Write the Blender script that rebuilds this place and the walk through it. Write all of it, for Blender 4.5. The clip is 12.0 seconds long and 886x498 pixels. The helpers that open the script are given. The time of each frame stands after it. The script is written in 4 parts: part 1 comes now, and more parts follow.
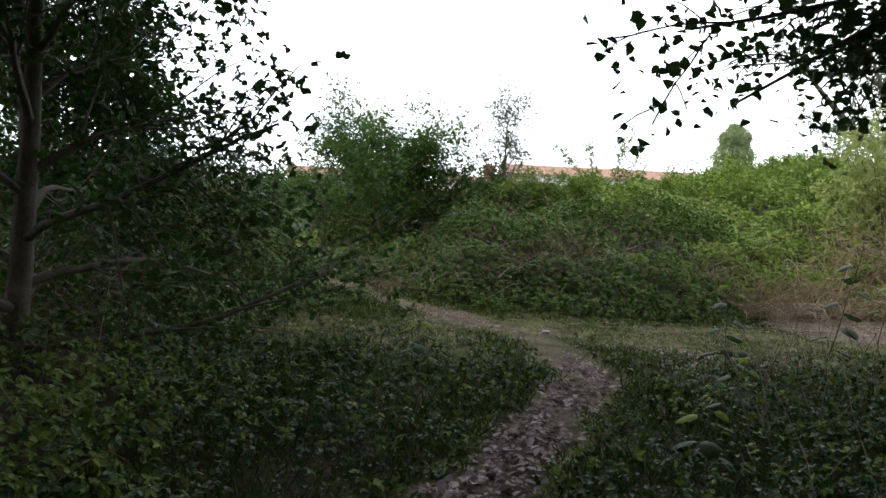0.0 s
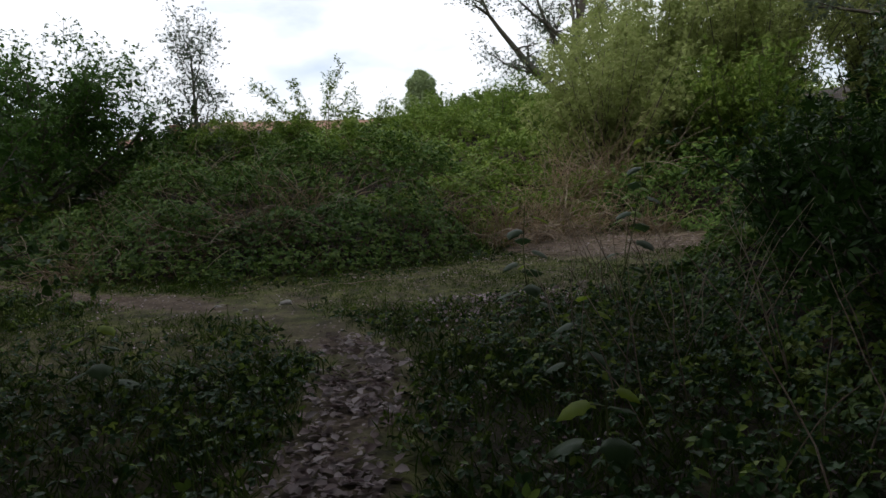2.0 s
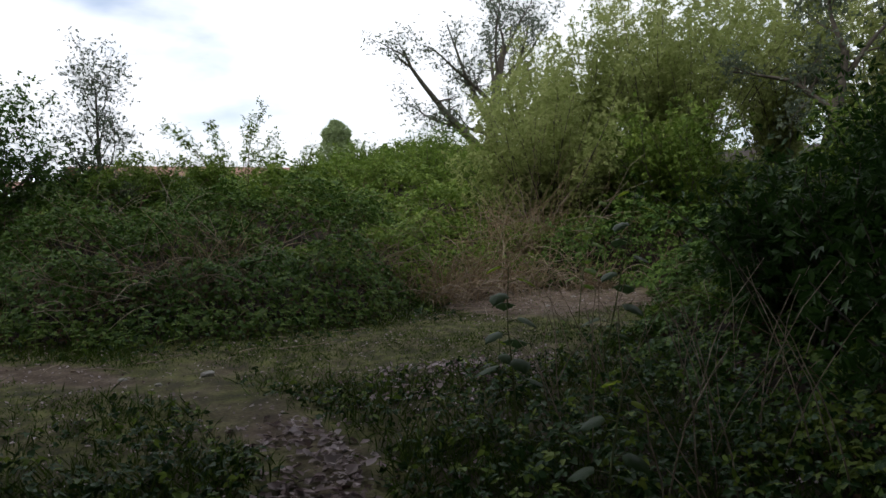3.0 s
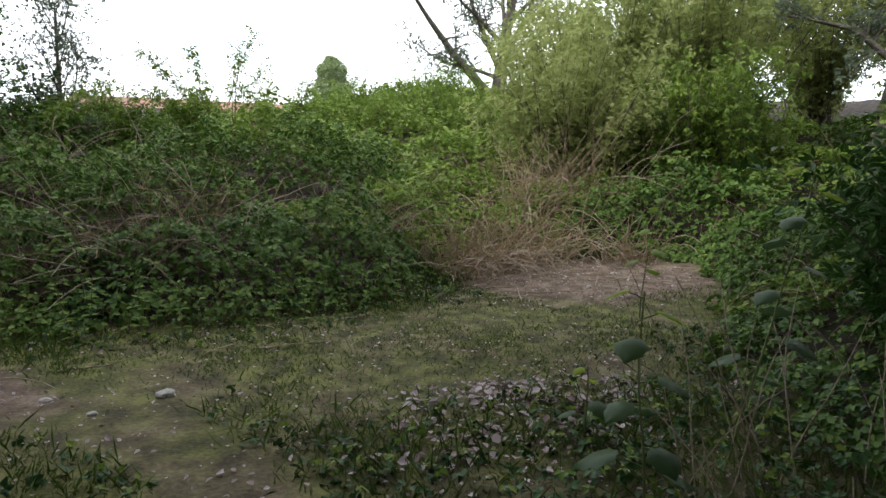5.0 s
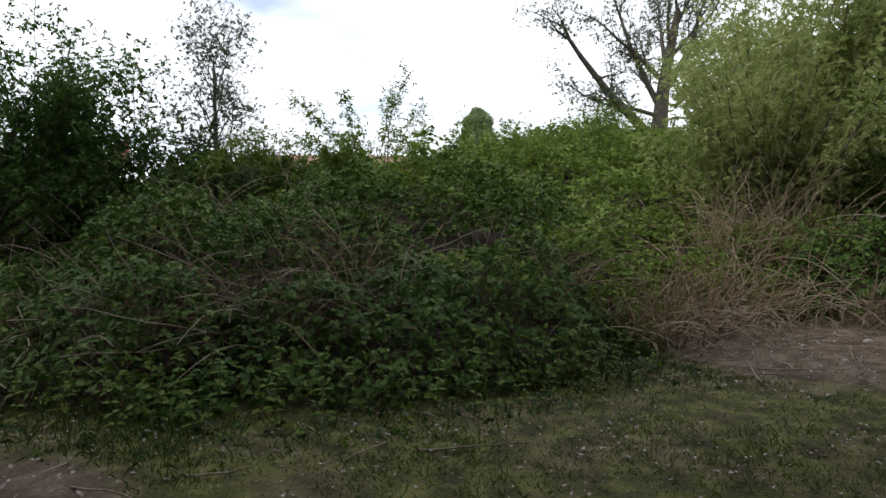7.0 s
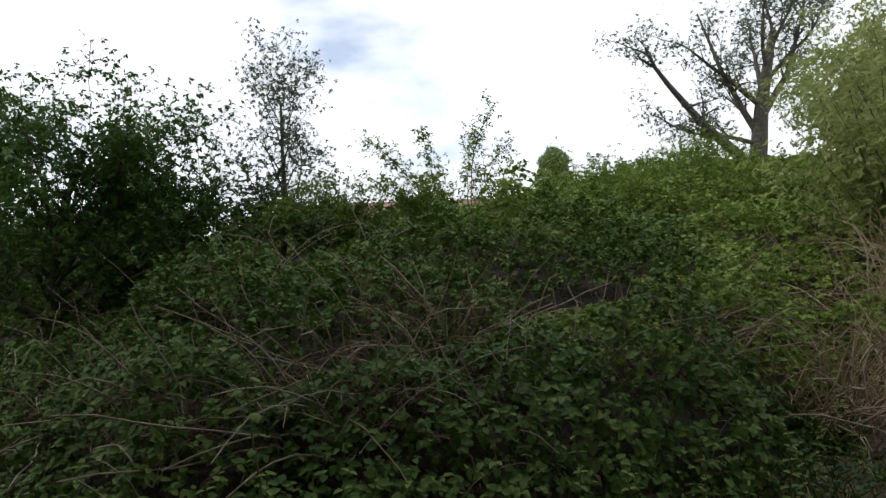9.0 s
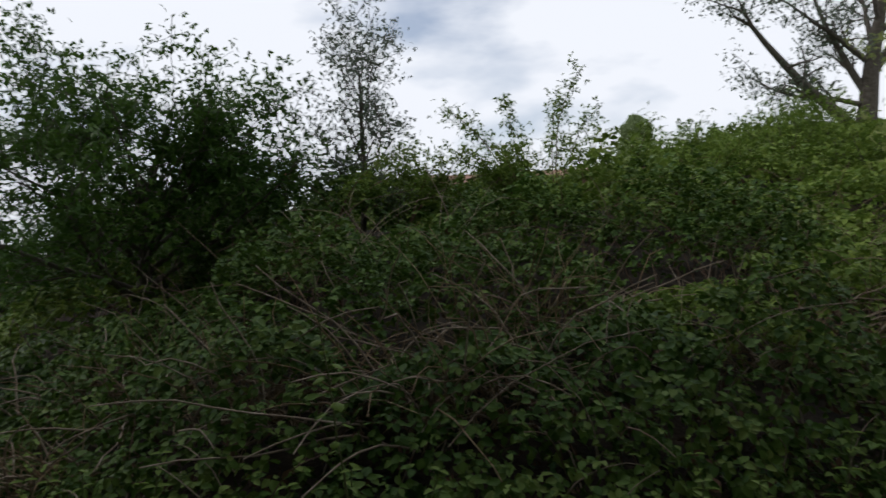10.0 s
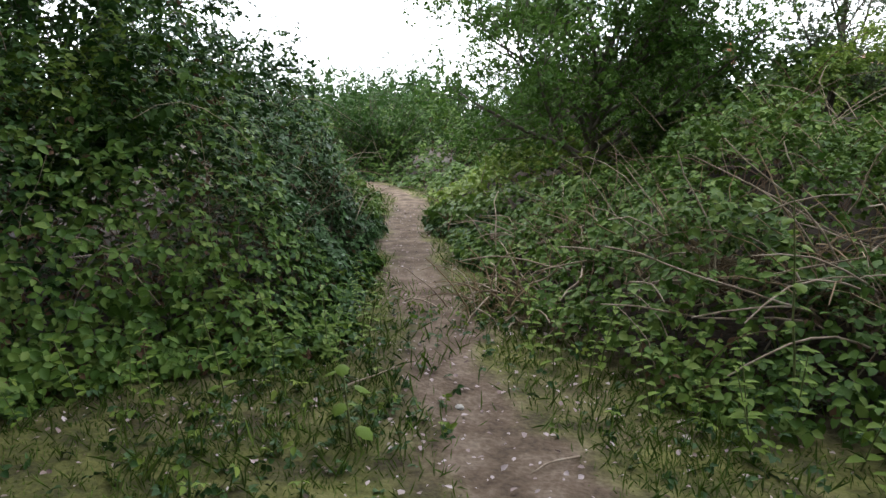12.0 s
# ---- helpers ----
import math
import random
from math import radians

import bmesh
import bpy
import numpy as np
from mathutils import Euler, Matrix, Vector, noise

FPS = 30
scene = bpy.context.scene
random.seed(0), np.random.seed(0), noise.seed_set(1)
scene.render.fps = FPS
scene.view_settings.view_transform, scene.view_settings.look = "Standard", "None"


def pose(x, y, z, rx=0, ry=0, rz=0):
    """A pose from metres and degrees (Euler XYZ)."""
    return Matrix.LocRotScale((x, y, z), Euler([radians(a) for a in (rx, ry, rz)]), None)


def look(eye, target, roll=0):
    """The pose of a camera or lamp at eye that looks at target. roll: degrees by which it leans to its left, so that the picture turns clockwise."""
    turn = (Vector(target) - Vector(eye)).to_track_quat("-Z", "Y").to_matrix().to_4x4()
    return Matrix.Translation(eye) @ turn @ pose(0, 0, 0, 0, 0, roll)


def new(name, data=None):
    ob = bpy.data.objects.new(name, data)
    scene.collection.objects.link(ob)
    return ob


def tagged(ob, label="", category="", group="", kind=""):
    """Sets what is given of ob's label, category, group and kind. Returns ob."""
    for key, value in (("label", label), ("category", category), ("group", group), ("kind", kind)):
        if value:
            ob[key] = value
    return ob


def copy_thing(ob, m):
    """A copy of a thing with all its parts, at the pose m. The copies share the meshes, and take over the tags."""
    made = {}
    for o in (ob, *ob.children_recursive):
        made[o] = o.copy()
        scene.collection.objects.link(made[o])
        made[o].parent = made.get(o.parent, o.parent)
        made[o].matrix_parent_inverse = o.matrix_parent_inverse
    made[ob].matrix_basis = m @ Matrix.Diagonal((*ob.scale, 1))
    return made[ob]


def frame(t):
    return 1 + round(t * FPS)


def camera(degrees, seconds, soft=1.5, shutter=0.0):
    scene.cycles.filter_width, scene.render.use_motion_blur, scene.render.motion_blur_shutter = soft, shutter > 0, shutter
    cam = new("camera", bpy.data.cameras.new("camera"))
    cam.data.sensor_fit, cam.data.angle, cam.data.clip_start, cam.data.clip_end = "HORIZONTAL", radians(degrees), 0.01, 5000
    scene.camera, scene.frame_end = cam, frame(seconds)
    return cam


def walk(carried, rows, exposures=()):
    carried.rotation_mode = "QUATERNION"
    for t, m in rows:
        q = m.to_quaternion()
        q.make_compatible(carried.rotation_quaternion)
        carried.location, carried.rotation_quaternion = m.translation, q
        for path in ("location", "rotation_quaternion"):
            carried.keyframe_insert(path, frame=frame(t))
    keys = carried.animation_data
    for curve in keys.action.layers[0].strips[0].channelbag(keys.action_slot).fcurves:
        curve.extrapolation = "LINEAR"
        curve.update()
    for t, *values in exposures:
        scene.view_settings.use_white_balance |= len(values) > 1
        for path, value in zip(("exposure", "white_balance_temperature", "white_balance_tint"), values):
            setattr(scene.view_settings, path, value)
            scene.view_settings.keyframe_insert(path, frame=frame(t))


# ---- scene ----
cam = camera(66.8, 12.0, shutter=0.12)
PATH = [
    (0, (-0.262, 0.345, 1.504), (-0.203, 2.341, 1.396), 3.5),
    (0.5, (-0.313, 0.684, 1.535), (-0.17, 2.672, 1.364), 0.9),
    (1, (-0.397, 1.056, 1.562), (-0.239, 3.043, 1.393), -0.5),
    (1.5, (-0.297, 1.713, 1.387), (0.097, 3.671, 1.276), -4.7),
    (1.9, (-0.17, 2.141, 1.296), (0.557, 4.004, 1.25), -1.0),
    (2, (-0.118, 2.211, 1.275), (0.758, 3.995, 1.05), -2.5),
    (2.5, (-0.122, 2.587, 1.296), (0.745, 4.382, 1.143), -1.0),
    (3, (-0.092, 3.045, 1.3), (1.021, 4.705, 1.216), -1.5),
    (4.8, (0.433, 4.451, 1.482), (1.583, 6.073, 1.262), -0.4),
    (5, (0.507, 4.612, 1.469), (1.633, 6.246, 1.22), 0.7),
    (5.5, (0.683, 5.168, 1.489), (1.883, 6.731, 1.148), -1.6),
    (6, (0.863, 5.641, 1.454), (2.01, 7.261, 1.209), -2.3),
    (6.5, (0.868, 5.796, 1.39), (1.615, 7.648, 1.281), -0.9),
    (8.3, (1.068, 6.95, 1.456), (1.872, 8.78, 1.369), 0.1),
    (8.5, (1.073, 7.075, 1.481), (1.822, 8.926, 1.368), -0.7),
    (9, (1.179, 7.371, 1.482), (1.728, 9.294, 1.511), -2.6),
    (9.5, (1.187, 7.654, 1.487), (1.792, 9.56, 1.49), -4.1),
    (10, (1.177, 7.722, 1.509), (1.501, 9.695, 1.467), -2.8),
    (10.5, (1.041, 7.599, 1.556), (0.608, 9.551, 1.513), -1.0),
    (11, (0.975, 7.444, 1.525), (0.106, 9.228, 1.272), -0.1),
    (11.5, (0.955, 7.465, 1.495), (0.094, 9.228, 1.107), 0.8),
    (12, (0.949, 7.456, 1.472), (0.115, 9.233, 1.088), 1.1),
]
EXPOSURES = [(0, 0.0), (0.5, -0.6), (1.0, -0.8), (2.0, -1.05), (2.5, -0.8), (3.2, -1.0), (5, 0.05), (5.5, -0.1), (6, 0.0), (6.5, -0.6), (8.5, -0.95), (9.0, -0.95), (9.5, -1.4), (10.5, -1.45), (11.0, -1.3), (11.5, -0.15), (12, 0.5)]
walk(cam, [(t, look(eye, target, roll)) for t, eye, target, roll in PATH], [(t, stops, 6200, 11) for t, stops in EXPOSURES])

# ---- light ----
SUN_UP, SUN_TURN = radians(46), radians(-78)
world = bpy.data.worlds.new("world")
scene.world = world
world.use_nodes = True
wn, wl = world.node_tree.nodes, world.node_tree.links
wn.clear()
w_out = wn.new("ShaderNodeOutputWorld")
w_bg = wn.new("ShaderNodeBackground")
w_sky = wn.new("ShaderNodeTexSky")
w_sky.sky_type, w_sky.sun_disc = "NISHITA", False
w_sky.sun_elevation, w_sky.sun_rotation = SUN_UP, SUN_TURN
w_map = wn.new("ShaderNodeMapping")
w_map.inputs["Scale"].default_value = (1.0, 1.0, 2.6)
w_co = wn.new("ShaderNodeTexCoord")
w_noise = wn.new("ShaderNodeTexNoise")
w_noise.inputs["Scale"].default_value, w_noise.inputs["Detail"].default_value = 3.1, 6
w_ramp = wn.new("ShaderNodeValToRGB")
w_ramp.color_ramp.elements[0].position, w_ramp.color_ramp.elements[1].position = 0.30, 0.47
w_ramp.color_ramp.elements[0].color = (0.3, 0.3, 0.3, 1)
w_mix = wn.new("ShaderNodeMixRGB")
w_mix.inputs[2].default_value = (16.6, 16.8, 17.2, 1)
wl.new(w_co.outputs["Generated"], w_map.inputs["Vector"])
wl.new(w_map.outputs["Vector"], w_noise.inputs["Vector"])
wl.new(w_noise.outputs["Fac"], w_ramp.inputs["Fac"])
wl.new(w_ramp.outputs["Color"], w_mix.inputs["Fac"])
w_gain = wn.new("ShaderNodeVectorMath")
w_gain.operation = "SCALE"
w_gain.inputs["Scale"].default_value = 1.9
wl.new(w_sky.outputs["Color"], w_gain.inputs[0])
wl.new(w_gain.outputs["Vector"], w_mix.inputs[1])
wl.new(w_mix.outputs["Color"], w_bg.inputs["Color"])
w_bg.inputs["Strength"].default_value = 0.15
wl.new(w_bg.outputs["Background"], w_out.inputs["Surface"])
sun = new("sun", bpy.data.lights.new("sun", "SUN"))
sun.data.energy, sun.data.angle, sun.data.color = 2.9, radians(10), (1.0, 0.95, 0.87)
sun.rotation_euler = (radians(90) - SUN_UP, 0, math.pi - SUN_TURN)


# ---- materials ----
def base_material(name, rough=0.8):
    m = bpy.data.materials.new(name)
    m.use_nodes = True
    n = m.node_tree.nodes
    b = n["Principled BSDF"]
    b.inputs["Roughness"].default_value = rough
    b.inputs["Specular IOR Level"].default_value = 0.3
    return m, n, m.node_tree.links, b


def ramp_node(n, stops):
    r = n.new("ShaderNodeValToRGB")
    while len(r.color_ramp.elements) < len(stops):
        r.color_ramp.elements.new(0.5)
    for e, (p, c) in zip(r.color_ramp.elements, stops):
        e.position, e.color = p, (*c, 1)
    return r


def noise_node(n, l, scale, detail=5, kind="Object"):
    co = n.new("ShaderNodeTexCoord")
    t = n.new("ShaderNodeTexNoise")
    t.inputs["Scale"].default_value, t.inputs["Detail"].default_value = scale, detail
    l.new(co.outputs[kind], t.inputs["Vector"])
    return t


def leaf_material(name, colours, rough=0.5, through_light=0.3, patch=0.7):
    """Leaves: every leaf its own tint, with broad patches, and some light through the blade."""
    m, n, l, b = base_material(name, rough)
    b.inputs["Specular IOR Level"].default_value = 0.12
    g = n.new("ShaderNodeNewGeometry")
    r = ramp_node(n, [(i / max(1, len(colours) - 1), c) for i, c in enumerate(colours)])
    t = noise_node(n, l, patch, 3)
    a = n.new("ShaderNodeMath")
    a.operation = "MULTIPLY_ADD"
    a.inputs[1].default_value, a.inputs[2].default_value = 1.1, -0.3
    l.new(t.outputs["Fac"], a.inputs[0])
    s = n.new("ShaderNodeMath")
    s.operation = "MULTIPLY_ADD"
    s.inputs[1].default_value = 0.6
    l.new(g.outputs["Random Per Island"], s.inputs[0])
    l.new(a.outputs[0], s.inputs[2])
    l.new(s.outputs[0], r.inputs["Fac"])
    l.new(r.outputs["Color"], b.inputs["Base Color"])
    fine = noise_node(n, l, 160, 2)
    bump = n.new("ShaderNodeBump")
    bump.inputs["Strength"].default_value, bump.inputs["Distance"].default_value = 0.35, 0.004
    l.new(fine.outputs["Fac"], bump.inputs["Height"])
    l.new(bump.outputs["Normal"], b.inputs["Normal"])
    tr = n.new("ShaderNodeBsdfTranslucent")
    l.new(r.outputs["Color"], tr.inputs["Color"])
    mix = n.new("ShaderNodeMixShader")
    mix.inputs["Fac"].default_value = through_light
    l.new(b.outputs["BSDF"], mix.inputs[1])
    l.new(tr.outputs["BSDF"], mix.inputs[2])
    l.new(mix.outputs["Shader"], n["Material Output"].inputs["Surface"])
    return m


def mottled(name, colours, scale, rough=0.85, bump=0.5, dist=0.01, fine=9.0):
    """A plain weathered surface: two sizes of mottling and a relief."""
    m, n, l, b = base_material(name, rough)
    t1, t2 = noise_node(n, l, scale, 6), noise_node(n, l, scale * fine, 4)
    mx = n.new("ShaderNodeMath")
    mx.operation = "MULTIPLY_ADD"
    mx.inputs[1].default_value = 0.45
    half = n.new("ShaderNodeMath")
    half.operation = "MULTIPLY"
    half.inputs[1].default_value = 0.6
    l.new(t1.outputs["Fac"], half.inputs[0])
    l.new(t2.outputs["Fac"], mx.inputs[0])
    l.new(half.outputs[0], mx.inputs[2])
    r = ramp_node(n, [(0.34 + 0.36 * i / max(1, len(colours) - 1), c) for i, c in enumerate(colours)])
    l.new(mx.outputs[0], r.inputs["Fac"])
    l.new(r.outputs["Color"], b.inputs["Base Color"])
    bp = n.new("ShaderNodeBump")
    bp.inputs["Strength"].default_value, bp.inputs["Distance"].default_value = bump, dist
    l.new(mx.outputs[0], bp.inputs["Height"])
    l.new(bp.outputs["Normal"], b.inputs["Normal"])
    return m


def ground_material():
    """Bare trodden earth where 'worn' is high, moss and short turf elsewhere, shade painted near-black under the
    bushes.
    """
    m, n, l, b = base_material("ground", 0.95)
    at = n.new("ShaderNodeAttribute")
    at.attribute_name = "worn"
    t1, t2 = noise_node(n, l, 1.6, 6), noise_node(n, l, 38, 5)
    earth = ramp_node(n, [(0.3, (0.055, 0.037, 0.024)), (0.5, (0.11, 0.078, 0.053)), (0.7, (0.19, 0.145, 0.108))])
    moss = ramp_node(n, [(0.3, (0.034, 0.03, 0.012)), (0.5, (0.075, 0.078, 0.02)), (0.7, (0.145, 0.145, 0.042))])
    t3 = noise_node(n, l, 5.5, 5)
    half = n.new("ShaderNodeMath")
    half.operation = "MULTIPLY_ADD"
    half.inputs[1].default_value, half.inputs[2].default_value = 1.0, -0.24
    l.new(t3.outputs["Fac"], half.inputs[0])
    blend = n.new("ShaderNodeMath")
    blend.operation = "MULTIPLY_ADD"
    blend.inputs[1].default_value = 0.5
    l.new(t2.outputs["Fac"], blend.inputs[0])
    l.new(half.outputs[0], blend.inputs[2])
    l.new(blend.outputs[0], earth.inputs["Fac"])
    l.new(blend.outputs[0], moss.inputs["Fac"])
    ad = n.new("ShaderNodeMath")
    ad.operation = "ADD"
    l.new(at.outputs["Fac"], ad.inputs[0])
    l.new(t1.outputs["Fac"], ad.inputs[1])
    f = ramp_node(n, [(0.47, (0, 0, 0)), (0.84, (1, 1, 1))])
    l.new(ad.outputs[0], f.inputs["Fac"])
    mx = n.new("ShaderNodeMixRGB")
    l.new(f.outputs["Color"], mx.inputs["Fac"])
    l.new(moss.outputs["Color"], mx.inputs[1])
    l.new(earth.outputs["Color"], mx.inputs[2])
    # Shade under bushes and verge plants, painted as a near-black brown.
    soil_shade = ramp_node(n, [(0.3, (0.012, 0.008, 0.005)), (0.5, (0.024, 0.017, 0.011)), (0.7, (0.05, 0.036, 0.022))])
    l.new(blend.outputs[0], soil_shade.inputs["Fac"])
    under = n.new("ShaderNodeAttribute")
    under.attribute_name = "soil_shade"
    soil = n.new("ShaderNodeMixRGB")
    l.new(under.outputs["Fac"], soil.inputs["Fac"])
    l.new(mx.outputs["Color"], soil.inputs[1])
    l.new(soil_shade.outputs["Color"], soil.inputs[2])
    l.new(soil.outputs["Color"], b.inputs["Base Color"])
    bp = n.new("ShaderNodeBump")
    bp.inputs["Strength"].default_value, bp.inputs["Distance"].default_value = 0.7, 0.014
    l.new(t2.outputs["Fac"], bp.inputs["Height"])
    l.new(bp.outputs["Normal"], b.inputs["Normal"])
    return m


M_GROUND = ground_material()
M_BRAMBLE = leaf_material("bramble_leaf", [(0.018, 0.045, 0.006), (0.042, 0.09, 0.014), (0.086, 0.15, 0.026), (0.17, 0.23, 0.055)], 0.45, 0.2)
M_IVY = leaf_material("dark_leaf", [(0.016, 0.044, 0.011), (0.03, 0.07, 0.019), (0.05, 0.1, 0.028)], 0.4, 0.1)
M_FRESH = leaf_material("fresh_leaf", [(0.055, 0.1, 0.016), (0.125, 0.195, 0.03), (0.235, 0.3, 0.06)], 0.45, 0.3)
M_HAW = leaf_material("tree_leaf", [(0.018, 0.048, 0.009), (0.035, 0.08, 0.015), (0.062, 0.12, 0.024)], 0.45, 0.22)
M_THORN = leaf_material("hawthorn_leaf", [(0.03, 0.072, 0.013), (0.06, 0.125, 0.02), (0.1, 0.17, 0.032)], 0.45, 0.3)
M_WILLOW = leaf_material("willow_leaf", [(0.165, 0.21, 0.06), (0.265, 0.31, 0.1), (0.39, 0.41, 0.18)], 0.55, 0.5, 0.35)
M_GREY = leaf_material("grey_leaf", [(0.08, 0.115, 0.075), (0.13, 0.16, 0.11), (0.18, 0.205, 0.15)], 0.6, 0.4)
M_POPLAR = leaf_material("poplar_leaf", [(0.2, 0.27, 0.12), (0.3, 0.36, 0.18)], 0.5, 0.6)
M_SYC = leaf_material("broad_leaf", [(0.032, 0.058, 0.024), (0.045, 0.08, 0.03), (0.07, 0.12, 0.03)], 0.38, 0.3)
M_YELLOW = leaf_material("young_leaf", [(0.19, 0.27, 0.025), (0.25, 0.33, 0.03)], 0.5, 0.5)
M_GRASS = leaf_material("grass_blade", [(0.03, 0.065, 0.01), (0.065, 0.115, 0.016), (0.12, 0.175, 0.03)], 0.55, 0.3, 1.1)
M_STRAW = leaf_material("straw", [(0.17, 0.115, 0.065), (0.29, 0.21, 0.13), (0.45, 0.36, 0.25)], 0.75, 0.15)
M_RUST = leaf_material("dead_leaf", [(0.045, 0.026, 0.015), (0.085, 0.05, 0.03), (0.16, 0.1, 0.06)], 0.75, 0.15)
M_LITTER = leaf_material("fallen_leaf", [(0.12, 0.078, 0.072), (0.23, 0.17, 0.16), (0.37, 0.3, 0.3), (0.54, 0.475, 0.48)], 0.65, 0.05, 1.6)
M_BARK = mottled("bark", [(0.05, 0.042, 0.034), (0.10, 0.085, 0.068), (0.16, 0.14, 0.115)], 9, 0.9, 0.8, 0.02)
M_CANE = mottled("bramble_cane", [(0.09, 0.05, 0.035), (0.15, 0.09, 0.06), (0.22, 0.17, 0.12)], 14, 0.7, 0.3, 0.004)
M_DRY = mottled("dry_twig", [(0.17, 0.125, 0.09), (0.27, 0.21, 0.155), (0.42, 0.36, 0.29)], 14, 0.8, 0.3, 0.004)
M_STEM = mottled("green_stem", [(0.07, 0.09, 0.03), (0.11, 0.13, 0.045), (0.15, 0.15, 0.06)], 14, 0.6, 0.2, 0.003)
M_RENDER = mottled("white_render", [(0.62, 0.6, 0.57), (0.74, 0.73, 0.7), (0.8, 0.79, 0.77)], 1.3, 0.85, 0.2, 0.01)
M_ROOF = mottled("clay_tile", [(0.16, 0.085, 0.055), (0.22, 0.12, 0.08), (0.28, 0.17, 0.12)], 3, 0.8, 0.6, 0.02)
M_BRICK = mottled("brick", [(0.24, 0.09, 0.055), (0.33, 0.135, 0.085), (0.40, 0.19, 0.13)], 4, 0.85, 0.5, 0.01)
M_PAINT = mottled("window_paint", [(0.7, 0.7, 0.68), (0.78, 0.78, 0.77)], 3, 0.5, 0.1, 0.002)
M_STONE = mottled("stone", [(0.32, 0.3, 0.27), (0.43, 0.41, 0.38), (0.52, 0.5, 0.47)], 12, 0.85, 0.6, 0.01)
M_GLASS, _n, _l, _b = base_material("glass", 0.08)
_b.inputs["Base Color"].default_value = (0.03, 0.035, 0.04, 1)


# ---- shape helpers ----
RNG = np.random.default_rng(7)


def mesh_from(name, verts, faces, mat):
    """verts: an n x 3 array; faces: a list of m x k arrays."""
    me = bpy.data.meshes.new(name)
    faces = [np.asarray(f, dtype=np.int32) for f in faces if len(f)]
    verts = np.asarray(verts, dtype=np.float32)
    me.vertices.add(len(verts))
    me.vertices.foreach_set("co", verts.ravel())
    loops = np.concatenate([f.ravel() for f in faces])
    sizes = np.concatenate([np.full(len(f), f.shape[1], dtype=np.int32) for f in faces])
    me.loops.add(len(loops))
    me.loops.foreach_set("vertex_index", loops)
    me.polygons.add(len(sizes))
    me.polygons.foreach_set("loop_start", np.concatenate([[0], np.cumsum(sizes)[:-1]]).astype(np.int32))
    me.polygons.foreach_set("loop_total", sizes)
    me.materials.append(mat)
    me.update(calc_edges=True)
    return me


def mesh_part(name, verts, faces, mat, parent=None, label="", smooth=False):
    ob = new(name, mesh_from(name, verts, faces, mat))
    if smooth:
        ob.data.polygons.foreach_set("use_smooth", np.ones(len(ob.data.polygons), dtype=bool))
    ob.parent = parent
    return tagged(ob, label)


def thing(name, label, category, group="", at=(0, 0, 0)):
    ob = new(name)
    ob.location = at
    ob.empty_display_size = 0.2
    return tagged(ob, label, category, group)


def part(name, bm, material, parent, label=""):
    me = bpy.data.meshes.new(name)
    bm.to_mesh(me)
    bm.free()
    me.materials.append(material)
    ob = new(name, me)
    ob.parent = parent
    return tagged(ob, label)


def unit(v):
    return v / np.maximum(np.linalg.norm(v, axis=-1, keepdims=True), 1e-9)


def leaf_blades(points, axis, up, length, width, fine=True, fold=0.18, droop=0.15):
    """Blades that start at points and run along axis, creased along the middle. Six corners each if fine, else four."""
    axis = unit(axis)
    side = unit(np.cross(axis, up))
    nrm = np.cross(side, axis)
    L, W = length[:, None], width[:, None]
    n = len(points)
    def at(a, s, h):
        return points + axis * L * a + side * W * s * 0.5 + nrm * (W * abs(s) * fold - L * droop * a * a)
    if fine:
        v = np.stack([at(0, 0, 0), at(0.3, -1, 0), at(0.68, -0.75, 0), at(1, 0, 0), at(0.68, 0.75, 0), at(0.3, 1, 0)], 1)
        i = np.arange(n)[:, None] * 6
        f = np.concatenate([i + [0, 5, 4, 3], i + [0, 3, 2, 1]])
    else:
        v = np.stack([at(0, 0, 0), at(0.45, -1, 0), at(1, 0, 0), at(0.45, 1, 0)], 1)
        i = np.arange(n)[:, None] * 4
        f = np.concatenate([i + [0, 3, 2], i + [0, 2, 1]])
    return v.reshape(-1, 3), f


def spray(points, size, up_bias=1.0, leaflets=3, fine=True, width=0.7, out=None, spread=1.2):
    """Clusters of leaflets at points, facing mostly upwards and a little outwards."""
    n = len(points)
    up = RNG.normal(0, 0.45, (n, 3)) + [0, 0, up_bias]
    if out is not None:
        up = up + out
    up = unit(up)
    a0 = unit(np.cross(up, RNG.normal(0, 1, (n, 3))))
    b0 = np.cross(up, a0)
    vs, fs, k = [], [], 0
    for j in range(leaflets):
        ang = spread * (j - (leaflets - 1) / 2) + RNG.normal(0, 0.15, n)
        ax = a0 * np.cos(ang)[:, None] + b0 * np.sin(ang)[:, None] - up * 0.15
        ln = size * RNG.uniform(0.65, 1.3, n) * (1.0 if j == leaflets // 2 else 0.85)
        v, f = leaf_blades(points + ax * 0.12 * size, ax, up, ln, ln * width, fine)
        vs.append(v)
        fs.append(f + k)
        k += len(v)
    return np.concatenate(vs), np.concatenate(fs)


